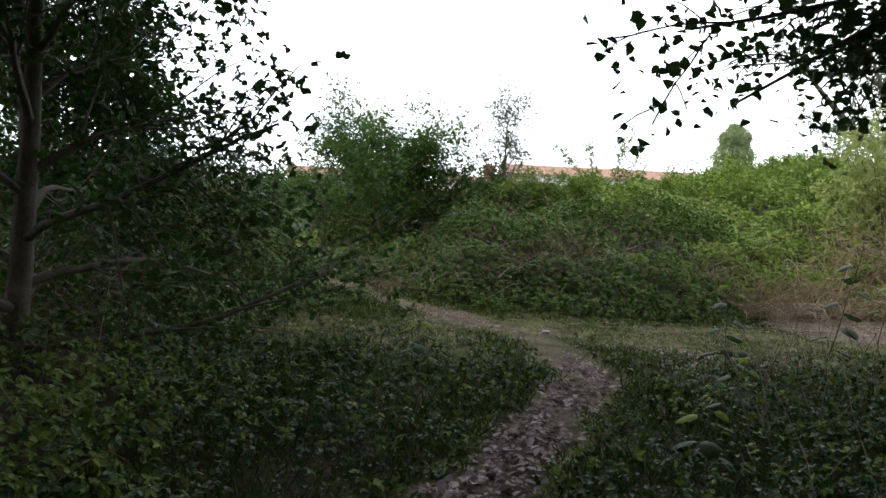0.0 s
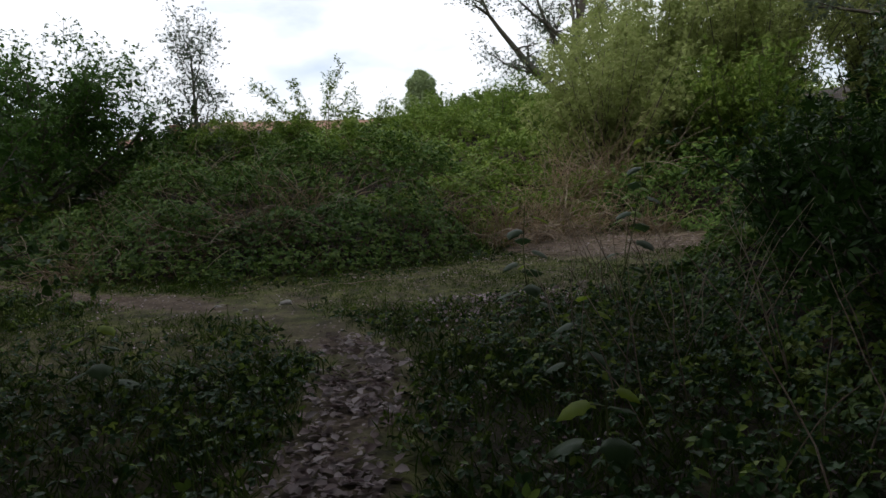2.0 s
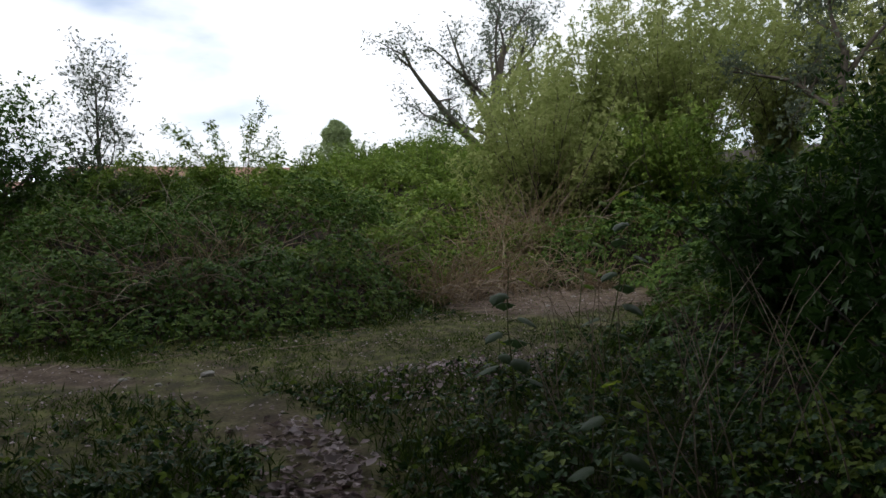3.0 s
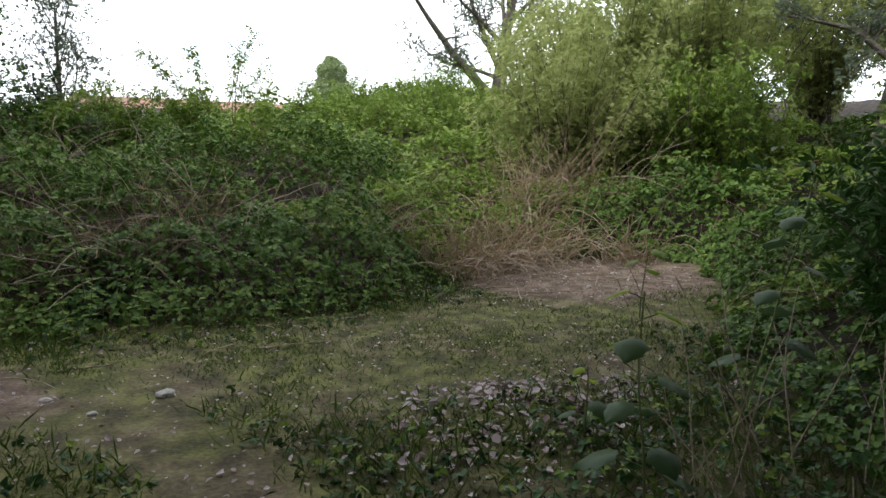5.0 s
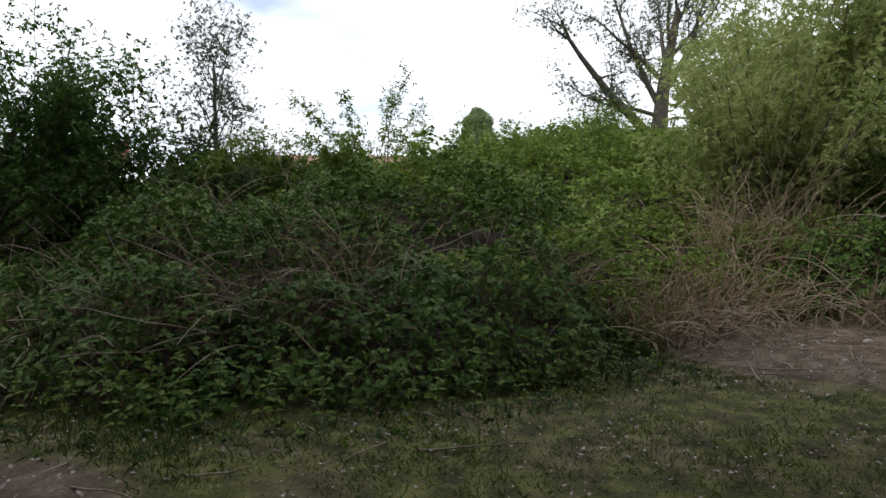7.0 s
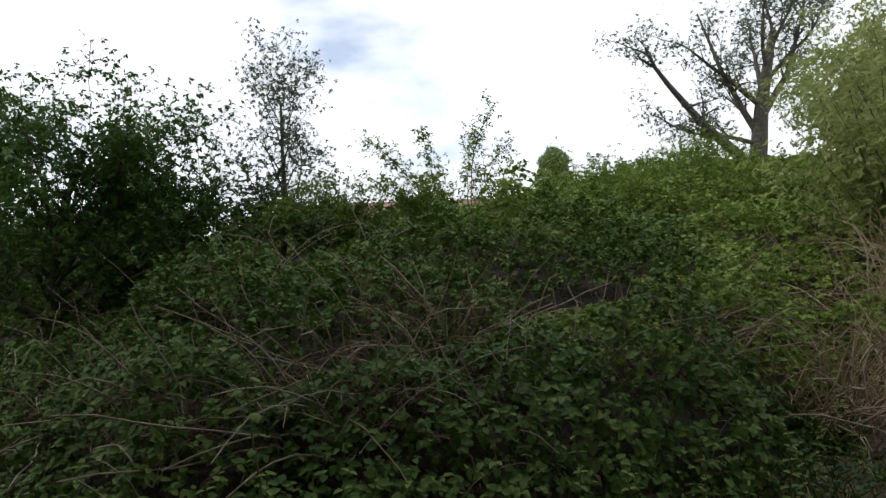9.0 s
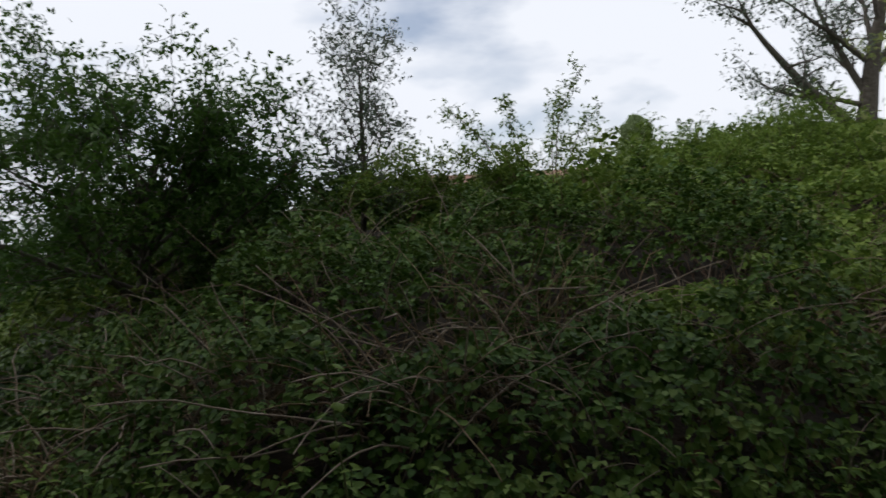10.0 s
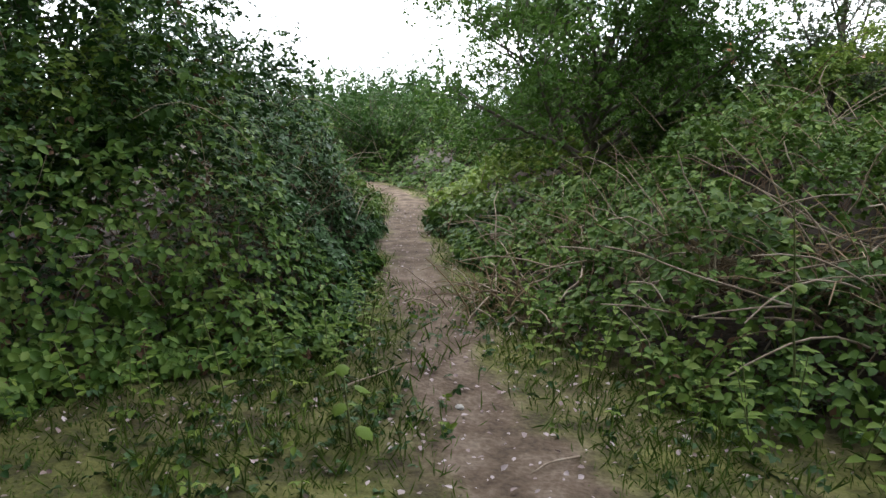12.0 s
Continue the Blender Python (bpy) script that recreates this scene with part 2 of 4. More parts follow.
def tubes(lines, sides=5):
    """Tapering round rods along lines: each a pair of points (n x 3) and radii (n)."""
    vs, fs, k = [], [], 0
    ang = np.arange(sides) * 2 * np.pi / sides
    for pts, rad in lines:
        pts = np.asarray(pts, dtype=float)
        d = unit(np.gradient(pts, axis=0))
        ref = np.array([0.31, 0.17, 0.93]) if abs(d[:, 2]).mean() < 0.8 else np.array([0.93, 0.3, 0.1])
        a = unit(np.cross(d, ref))
        b = np.cross(d, a)
        ring = pts[:, None] + (a[:, None] * np.cos(ang)[None, :, None] + b[:, None] * np.sin(ang)[None, :, None]) * np.asarray(rad)[:, None, None]
        m = len(pts)
        vs.append(ring.reshape(-1, 3))
        i, j = np.meshgrid(np.arange(m - 1), np.arange(sides), indexing="ij")
        p, q = i * sides + j, i * sides + (j + 1) % sides
        fs.append(np.stack([p, q, q + sides, p + sides], -1).reshape(-1, 4) + k)
        k += m * sides
    return np.concatenate(vs), np.concatenate(fs)


def bent(start, direction, length, sag=0.0, wobble=0.08, steps=7):
    """A rod's middle line: it sets out in a direction, wavers, and sags or rises on the way."""
    d = np.array(direction, dtype=float)
    d /= np.linalg.norm(d)
    p, out = np.array(start, dtype=float), []
    for i in range(steps):
        out.append(p.copy())
        p = p + d * length / (steps - 1)
        d = d + RNG.normal(0, wobble, 3) + [0, 0, -sag]
        d /= np.linalg.norm(d)
    return np.array(out)


# ---- the lie of the land ----
CLEAR = np.array([(-1.3, -4), (-1.3, 2), (-1.7, 5), (-2.4, 8), (-2.1, 9.4), (-1.15, 10.7), (-2.0, 12.3), (-3.7, 15.4), (-4.9, 17.5), (-7.2, 19.4), (-6.8, 20.3), (-4.4, 18.5), (-2.9, 15.2), (-1.1, 12.6), (-0.1, 11.3), (1.0, 10.65), (2.6, 10.35), (4.2, 10.5), (5.0, 11.1), (6.5, 11.9), (8.0, 11.9), (9.0, 10.9), (8.2, 9.6), (6.4, 8.4), (4.6, 7.2), (3.3, 5.4), (2.4, 3.2), (1.8, 0), (1.5, -4)])
WALKED = np.array([(-0.1, -4), (-0.2, 0), (0.08, 3.6), (0.7, 5.1), (1.35, 6.3), (1.3, 7.6), (0.9, 8.8), (0.3, 9.7), (-0.4, 10.6), (-1.5, 12.25), (-2.4, 13.7), (-3.4, 15.4), (-4.4, 17.6), (-5.6, 18.9), (-7.0, 19.9)])


def line_distance(x, y, line):
    best = np.full(np.shape(x), 1e9)
    for (ax, ay), (bx, by) in zip(line[:-1], line[1:]):
        dx, dy = bx - ax, by - ay
        k = np.clip(((x - ax) * dx + (y - ay) * dy) / (dx * dx + dy * dy), 0, 1)
        best = np.minimum(best, np.hypot(x - ax - k * dx, y - ay - k * dy))
    return best


def beyond(x, y):
    """How far a spot lies outside the clearing; negative inside it."""
    x, y = np.asarray(x, dtype=float), np.asarray(y, dtype=float)
    ring = np.vstack([CLEAR, CLEAR[:1]])
    d = line_distance(x, y, ring)
    inside = np.zeros(x.shape, dtype=bool)
    for (ax, ay), (bx, by) in zip(ring[:-1], ring[1:]):
        if ay != by:
            inside ^= ((ay > y) != (by > y)) & (x < (bx - ax) * (y - ay) / (by - ay) + ax)
    return np.where(inside, -d, d)


def ease(a, b, v):
    k = np.clip((v - a) / (b - a), 0, 1)
    return k * k * (3 - 2 * k)


def bumps(x, y):
    return 0.5 * np.sin(1.3 * x + 0.7 * y + 1) * np.sin(0.9 * y - 0.6 * x) + 0.3 * np.sin(2.9 * x - 1.7 * y) * np.sin(2.3 * y + 1.1 * x + 2) + 0.2 * np.sin(5.3 * x + 2.1 * y) * np.sin(4.7 * y - 2 * x)


def land(x, y):
    x, y = np.asarray(x, dtype=float), np.asarray(y, dtype=float)
    s = np.maximum(beyond(x, y), 0)
    path_side = np.interp(y, [9, 12.5, 18, 23, 60], [0.5, -1.6, -4.2, -5.8, -14])
    bank = ease(0, 2.5, x - path_side) * ease(5.5, 10.5, y + 0.35 * np.maximum(x - 4, 0))
    steep = np.interp(x - 0.25 * (y - 12), [0, 3, 7, 12], [0.09, 0.125, 0.15, 0.18])
    shelf = np.interp(x - 0.25 * (y - 12), [0, 3, 7, 12], [5, 6, 11, 17])
    rise = 0.26 * np.minimum(s, 4.3) + steep * np.clip(s - 4.3, 0, shelf)
    fall = ease(40, 90, np.hypot(x, y)) * 3
    return 0.05 + 0.02 * bumps(2 * x, 2 * y) + bank * np.maximum(rise - fall, 0) + 0.04 * np.clip(s, 0, 6) * bumps(x, y)


# ---- ground ----
def build_ground():
    fine_x, fine_y = np.arange(-7, 11.01, 0.11), np.arange(-4, 19.01, 0.11)
    far = np.array([0.4, 0.9, 1.6, 2.5, 4, 6, 9, 13, 18, 25, 35, 50, 75, 120, 220, 500, 1200])
    xs = np.concatenate([fine_x[0] - far[::-1], fine_x, fine_x[-1] + far])
    ys = np.concatenate([fine_y[0] - far[::-1], fine_y, fine_y[-1] + far])
    X, Y = np.meshgrid(xs, ys, indexing="ij")
    Z = land(X, Y) + RNG.normal(0, 0.004, X.shape)
    a, b = X.shape
    i, j = np.meshgrid(np.arange(a - 1), np.arange(b - 1), indexing="ij")
    p = i * b + j
    q = np.stack([p, p + b, p + b + 1, p + 1], -1).reshape(-1, 4)
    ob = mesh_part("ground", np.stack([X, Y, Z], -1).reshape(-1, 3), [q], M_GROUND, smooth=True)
    d = line_distance(X, Y, WALKED)
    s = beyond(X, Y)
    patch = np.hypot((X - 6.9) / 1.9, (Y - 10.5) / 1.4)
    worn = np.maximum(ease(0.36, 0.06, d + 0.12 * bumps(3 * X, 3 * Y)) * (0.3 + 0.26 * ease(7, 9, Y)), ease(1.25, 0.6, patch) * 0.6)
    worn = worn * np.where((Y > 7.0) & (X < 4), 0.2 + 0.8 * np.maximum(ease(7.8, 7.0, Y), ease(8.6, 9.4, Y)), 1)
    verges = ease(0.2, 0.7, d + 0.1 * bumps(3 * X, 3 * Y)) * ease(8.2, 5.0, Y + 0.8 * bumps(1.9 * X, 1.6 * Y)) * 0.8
    # Mask of the painted shade: beneath the bushes and over the verges.
    soil_shade = np.maximum(ease(-0.1, 0.5, s), verges)
    ob.data.attributes.new("soil_shade", "FLOAT", "POINT").data.foreach_set("value", soil_shade.ravel().astype(np.float32))
    ob.data.attributes.new("worn", "FLOAT", "POINT").data.foreach_set("value", worn.ravel().astype(np.float32))
    tagged(ob, "mossy trodden earth and turf rising to a bank", "ground", kind="structure")


build_ground()


# ---- brambles ----
def cover_height(x, y, s):
    """How high the bramble cover stands over the soil."""
    left = ease(0.4, -0.6, x - np.interp(y, [6, 9, 12.5, 18, 23, 60], [-1, 0.0, -1.6, -4.2, -5.8, -14]))
    low = ease(7.5, 10.0, y)
    rim = 0.3 + 0.7 * ease(0, 0.9, s)
    tall = 0.78 + 1.5 * left * low * ease(0, 1.6, s) + 0.45 * (1 - low) * ease(0.6, 2.2, s)
    hump = 0.5 * np.exp(-((x - 4.4) ** 2 + (y - 15.0) ** 2) / 1.3) + 0.2 * np.exp(-((x - 12) ** 2 + (y - 20.5) ** 2) / 12) + 0.5 * np.exp(-((x - 3.0) ** 2 + (y - 18.0) ** 2) / 5)
    return hump * ease(0, 1, s) + rim * tall * (1 + 0.38 * bumps(0.8 * x, 0.8 * y)) * (0.55 + 0.45 * low)


def bramble_bushes():
    """A cover of many bushes: each spot of leaves goes to its nearest bush."""
    zones = [
        # x0, x1, y0, y1, spacing, sprays per square metre, leaf length, fine, outer limit
        (-6.5, 10.5, 2.0, 15.5, 1.35, 620, 0.062, True, 5.0),
        (-5.6, -1.2, 8.6, 15.6, 1.5, 460, 0.066, True, 3.4),
        (-9.0, 16.0, 15.0, 24.0, 2.4, 190, 0.10, False, 40),
        (10.2, 20.0, 4.0, 15.2, 2.6, 150, 0.11, False, 40),
        (-3.0, 34.0, 23.8, 44.0, 5.0, 46, 0.22, False, 60),
    ]
    for x0, x1, y0, y1, gap, dense, size, fine, limit in zones:
        gx, gy = np.meshgrid(np.arange(x0, x1, gap), np.arange(y0, y1, gap), indexing="ij")
        c = np.stack([gx.ravel(), gy.ravel()], -1)
        c = c + RNG.uniform(-0.38, 0.38, c.shape) * gap
        sc = beyond(c[:, 0], c[:, 1])
        c = c[(sc > 0.25) & (sc < limit)]
        n = int((x1 - x0) * (y1 - y0) * dense)
        x, y = RNG.uniform(x0, x1, n), RNG.uniform(y0, y1, n)
        s = beyond(x, y) + 0.22 * bumps(2.3 * x, 2.1 * y)
        clump = bumps(3.1 * x + 0.6, 3.3 * y) + 0.8 * bumps(6.7 * x, 6.1 * y + 2)
        ok = (s > 0.02) & (s < limit) & (RNG.uniform(0, 1, n) < 0.88 + 0.42 * clump)
        if fine:
            ok &= (y > 7.4) | (RNG.uniform(0, 1, n) < 0.42)
            ok &= (RNG.uniform(0, 1, n) < np.interp(s, [0, 1.2, 3, 5], [1, 1, 0.75, 0.6]))
        x, y, s, clump = x[ok], y[ok], s[ok], clump[ok]
        d = np.hypot(x[:, None] - c[None, :, 0], y[:, None] - c[None, :, 1])
        own = d.argmin(1)
        dome = 1.0 - 0.55 * np.clip(d.min(1) / (0.75 * gap), 0, 1.2) ** 2
        hedge = c[:, 0] < np.interp(c[:, 1], [9, 12.5, 18, 23], [0, -1.6, -4.2, -5.8])
        lift = np.where(hedge, RNG.uniform(0.88, 1.12, len(c)), RNG.uniform(0.5, 1.38, len(c)))
        h = np.maximum(cover_height(x, y, s) * dome * (1 + (lift[own] - 1) * ease(0, 0.7, s)) * (1 + 0.24 * clump), 0.08)
        deep = RNG.uniform(0, 1, len(x))
        face = np.where(x < np.interp(y, [9, 12.5, 18, 23], [0, -1.6, -4.2, -5.8]), 2.0, 0.9)
        deep = np.where(s < face, deep ** 0.9, 1 - (1 - deep ** 0.5) * 0.55)
        airy = (deep < 0.4) & (s < 0.7) & (RNG.uniform(0, 1, len(x)) < 0.5)
        deep = np.where(airy, 0.55 + 0.45 * deep / 0.4, deep)
        z = land(x, y) + h * (0.06 + 0.96 * deep)
        e = 0.25
        slope = np.stack([-(beyond(x + e, y) - s), -(beyond(x, y + e) - s), 0 * x], -1) / e
        out = slope * np.clip(1.1 - s * 0.6, 0, 1)[:, None] * 0.8
        for b in range(len(c)):
            m = own == b
            if m.sum() < 25:
                continue
            bx, by = c[b]
            mat, label = M_BRAMBLE, "tangled green bramble bush on the bank"
            dark = math.hypot(bx - 4.3, by - 15.0) < 1.1 or (bx < -3 and noise.noise((bx, by, 3)) > 0)
            fresh = bx > 5.5 and by > 12.2 or bx > 2.5 and by > 15.4 or noise.noise((bx * 0.6, by * 0.6, 9)) > 0.33
            if dark:
                mat, label = M_IVY, "dark glossy evergreen bush among the brambles"
            elif fresh:
                mat, label = M_FRESH, "bright fresh green bramble bush on the bank"
            lz = float(land(bx, by))
            bush = thing("bramble_bush", label, "bush", "bushes covering the bank", (bx, by, lz))
            pts = np.stack([x[m], y[m], z[m]], -1) - [bx, by, lz]
            dead = RNG.uniform(0, 1, len(pts)) < np.interp(deep[m], [0, 0.45, 0.8, 1], [0.45, 0.25, 0.04, 0.0] if fine else [0.15, 0.1, 0.02, 0.0])
            v, f = spray(pts[~dead], size, 1.0, 3, fine, 0.72, out[m][~dead])
            tagged(mesh_part("leaves", v, [f], mat, bush), kind="stuff")
            if dead.sum() > 8:
                v, f = spray(pts[dead], size * 0.9, 0.2, 2, False, 0.5, out[m][dead])
                tagged(mesh_part("dead_leaves", v, [f], M_RUST, bush, "withered brown leaves"), kind="stuff")
            k = int(16 if fine else 7)
            lines = []
            for _ in range(k):
                px, py = RNG.uniform(-0.6, 0.6, 2) * gap
                ss = float(beyond(bx + px, by + py))
                if ss < 0.1:
                    continue
                top = float(cover_height(bx + px, by + py, ss))
                p0 = (px, py, float(land(bx + px, by + py)) - lz)
                ang = RNG.uniform(0, 6.28)
                lines.append((bent(p0, (math.cos(ang) * 0.5, math.sin(ang) * 0.5, 1.1), min(top, 0.95) * RNG.uniform(1.0, 1.6), 0.2, 0.12), np.linspace(0.0048, 0.002, 7) * (1 if fine else 2)))
            for _ in range(3 if fine else 2):
                px, py = RNG.uniform(-0.55, 0.55, 2) * gap
                ss = float(beyond(bx + px, by + py))
                if ss < 0.1:
                    continue
                top = float(cover_height(bx + px, by + py, ss)) * RNG.uniform(0.5, 0.85)
                ang = RNG.uniform(0, 6.28)
                p0 = (px, py, float(land(bx + px, by + py)) - lz + top)
                lines.append((bent(p0, (math.cos(ang), math.sin(ang), RNG.uniform(0.4, 1.3)), RNG.uniform(0.6, 1.4), 0.22, 0.14), np.linspace(0.0038, 0.002, 7)))
            near = fine and float(beyond(bx, by)) < 2.3
            for ln in lines if near else ():
                v, f = tubes([ln], 4)
                mesh_part("cane", v, [f], M_CANE if RNG.uniform() < 0.62 else M_DRY, bush, smooth=True)
            if lines and not near:
                v, f = tubes(lines, 4)
                tagged(mesh_part("cane_tangle", v, [f], M_CANE if RNG.uniform() < 0.6 else M_DRY, bush, "bare arching canes", True), kind="stuff")


bramble_bushes()


# ---- trees ----
def tree(name, label, at, limbs, leaf, leaf_size, leaf_count, mat, bark=M_BARK, twig_len=0.9, trunk=None, fine=False, per=3, width=0.55, droop=0.0, spread=0.35, sub=7, group=""):
    """at: the foot. trunk: (height, lean x, lean y, radius). limbs: (start share of the trunk, direction, length, radius, sag)."""
    base = thing(name, label, "tree", group, at)
    th, lx, ly, tr = trunk
    axis = bent((0, 0, -0.15), (lx, ly, 1), th + 0.15, 0, 0.04, 9)
    v, f = tubes([(axis, np.linspace(tr * 1.15, tr * 0.4, 9))], 9)
    mesh_part("trunk", v, [f], bark, base, smooth=True)
    tips = []
    for share, way, length, rad, sag in limbs:
        k = share * 8
        i = min(int(k), 7)
        p0 = axis[i] * (1 - (k - i)) + axis[i + 1] * (k - i)
        spine = bent(p0, way, length, sag, 0.1, 9)
        lines = [(spine, np.linspace(rad, rad * 0.22, 9))]
        for j in range(sub):
            q = RNG.uniform(1.5, 8)
            i = min(int(q), 7)
            s0 = spine[i] * (1 - (q - i)) + spine[i + 1] * (q - i)
            d = unit(spine[i + 1] - spine[i]) + RNG.normal(0, 0.6, 3)
            side = bent(s0, d, twig_len * RNG.uniform(0.6, 1.3), droop, 0.14, 6)
            r = rad * np.interp(q, [0, 8], [0.42, 0.16])
            lines.append((side, np.linspace(r, 0.004, 6)))
            tips.append(side[2:])
            for _ in range(3):
                t0 = side[RNG.integers(1, 5)]
                tw = bent(t0, unit(side[-1] - side[0]) + RNG.normal(0, 0.7, 3), twig_len * RNG.uniform(0.3, 0.6), droop * 1.4, 0.12, 5)
                lines.append((tw, np.linspace(max(r * 0.4, 0.004), 0.0025, 5)))
                tips.append(tw[1:])
        tips.append(spine[6:])
        v, f = tubes(lines, 5)
        mesh_part("limb", v, [f], bark, base, smooth=True)
    if leaf_count:
        pts = np.concatenate(tips)
        pick = pts[RNG.integers(0, len(pts), leaf_count)] + RNG.normal(0, spread * 0.5, (leaf_count, 3)) * [1, 1, 0.8]
        v, f = spray(pick, leaf_size, 0.5, per, fine, width, None, 0.9)
        mesh_part("crown", v, [f], mat, base)
    return base


def round_limbs(n, low, high, length, rad, rise=0.5, sag=0.02):
    out = []
    for i in range(n):
        a = i * 2.4 + RNG.uniform(-0.4, 0.4)
        k = i / max(1, n - 1)
        out.append((low + (high - low) * k, (math.cos(a), math.sin(a), rise + 1.0 * k), length * RNG.uniform(0.75, 1.15) * (1 - 0.3 * k), rad * (1 - 0.5 * k), sag))
    return out


def ground_at(x, y, dz=0.0):
    return (x, y, float(land(x, y)) + dz)


tree("hawthorn_tree", "bushy green hawthorn tree rising out of the brambles", ground_at(-1.35, 17.2), round_limbs(26, 0.08, 0.85, 2.7, 0.05, 0.36, 0.0), "", 0.075, 15000, M_THORN, trunk=(2.0, 0.05, 0, 0.11), twig_len=1.0, spread=0.26, sub=8)
tree("sapling_tree", "slender young tree with thin twigs and sparse leaves", ground_at(1.6, 17.3), round_limbs(17, 0.1, 0.98, 1.25, 0.022, 1.2, -0.03), "", 0.05, 3200, M_GREY, trunk=(2.6, 0.05, 0, 0.045), twig_len=0.5, spread=0.2, sub=6)
tree("twin_trunk_tree", "large airy tree with a leaning second trunk on the hill", ground_at(20.6, 29.5), [
    (0.03, (-0.95, -0.1, 0.85), 7.2, 0.26, -0.025), (0.3, (-0.5, 0.2, 1.0), 5.5, 0.16, 0.0), (0.42, (0.6, -0.2, 1.0), 5.5, 0.17, 0.0), (0.5, (-0.9, 0.1, 0.7), 4.5, 0.13, 0.01), (0.58, (0.2, 0.5, 1), 4.6, 0.13, 0.0),
    (0.66, (0.9, 0.1, 0.8), 4.5, 0.11, 0.01), (0.74, (-0.6, -0.4, 1), 3.8, 0.1, 0), (0.85, (0.3, -0.3, 1), 3.4, 0.09, 0), (0.97, (0, 0.1, 1), 3, 0.08, 0), (0.25, (-1, 0.1, 0.25), 4.2, 0.11, -0.02)],
    "", 0.11, 7000, M_GREY, trunk=(5.8, 0.04, 0, 0.34), twig_len=1.7, spread=0.45, sub=10)


def poplar():
    x, y, z = 36, 80, 1.0
    base = thing("poplar_tree", "pale green columnar poplar far beyond the bank", "tree", "", (x, y, z))
    axis = bent((0, 0, 0), (0, 0, 1), 12.4, 0, 0.01, 8)
    v, f = tubes([(axis, np.linspace(0.3, 0.05, 8))], 7)
    mesh_part("trunk", v, [f], M_BARK, base, smooth=True)
    n = 7000
    h = RNG.uniform(0.12, 1, n)
    r = 2.5 * np.sqrt(np.clip(1 - ((h - 0.5) / 0.52) ** 2, 0.02, 1)) * RNG.uniform(0, 1, n) ** 0.4 * (1 + 0.15 * np.sin(h * 37))
    a = RNG.uniform(0, 6.28, n)
    v, f = spray(np.stack([r * np.cos(a), r * np.sin(a), h * 13], -1), 0.3, 0.3, 3, False, 0.6)
    mesh_part("crown", v, [f], M_POPLAR, base)


poplar()


# ---- willow shrubs at the far side of the dirt patch ----
def willow_shrub(x, y, height, radius, count, mat=M_WILLOW, label="pale green willow shrub with upright wands", size=0.11, name="willow_shrub"):
    base = thing(name, label, "shrub", "", ground_at(x, y))
    lines, pts = [], []
    for i in range(70):
        a, k = RNG.uniform(0, 6.28), RNG.uniform(0, 1) ** 0.6
        d = (math.cos(a) * k * radius / height * 1.25, math.sin(a) * k * radius / height * 1.25, 1)
        w = bent((RNG.normal(0, 0.3), RNG.normal(0, 0.3), -0.1), d, height * RNG.uniform(0.7, 1.12) * (1 - 0.15 * k), 0.02, 0.06, 9)
        lines.append((w, np.linspace(0.02, 0.004, 9)))
        pts.append(w[1:])
    v, f = tubes(lines, 4)
    tagged(mesh_part("wand_thicket", v, [f], M_BARK, base, smooth=True), kind="stuff")
    p = np.concatenate(pts)
    p = p[RNG.integers(0, len(p), count)] + RNG.normal(0, 0.15, (count, 3))
    v, f = spray(p, size * 1.25, 0.4, 3, False, 0.35, None, 0.7)
    mesh_part("leaves", v, [f], mat, base)


willow_shrub(17.4, 21.0, 5.0, 2.6, 10000)
willow_shrub(12.8, 16.0, 4.9, 3.0, 14000)
willow_shrub(10.2, 14.2, 3.4, 1.9, 6500)
willow_shrub(15.0, 14.4, 6.0, 2.9, 13000)
willow_shrub(12.6, 12.6, 2.7, 1.8, 6500, M_FRESH, "fresh green shrub at the far side of the dirt patch", 0.1, "leafy_shrub")
willow_shrub(17.5, 16.5, 6.6, 3.2, 11000)
willow_shrub(22.0, 15.6, 7.0, 3.6, 9000, size=0.15)
willow_shrub(21.5, 12.0, 6.4, 3.6, 9000, size=0.15)
willow_shrub(22.0, 6.5, 6.0, 3.6, 9000, size=0.15)
willow_shrub(13.0, 8.4, 2.2, 1.9, 6000, M_FRESH, "fresh green shrub at the far side of the dirt patch", 0.1, "leafy_shrub")
for sx, sy, sh, sr, sn in ((8.8, 5.6, 3.2, 2.0, 8000), (6.3, 6.2, 1.9, 1.1, 6500), (8.4, 7.0, 1.5, 1.3, 5000), (6.4, 3.4, 3.2, 1.8, 6000), (4.6, 4.2, 1.5, 1.0, 4000), (-8.6, 18.5, 2.0, 1.6, 4000), (-7.9, 22.0, 2.3, 1.8, 4500), (-10.2, 26.5, 3.0, 2.4, 5500), (-6.8, 26.4, 2.7, 2.2, 5500), (-12.5, 23.0, 2.6, 2.2, 4000), (-3.6, 24.5, 2.0, 2.0, 4500), (-2.4, 20.6, 1.5, 1.5, 4000)):
    willow_shrub(sx, sy, sh, sr, sn, M_HAW, "leafy green shrub crowding the edge of the path", 0.085, "leafy_shrub")

for sx, sy, sh, sr in ((8.8, 22.2, 1.3, 1.2), (10.6, 24.2, 1.8, 1.5), (12.8, 23.2, 2.0, 1.6), (14.6, 25.0, 2.3, 1.8), (12.0, 19.6, 1.5, 1.3)):
    willow_shrub(sx, sy, sh, sr, 3600, M_FRESH, "fresh green shrub on the crest of the bank", 0.1, "leafy_shrub")

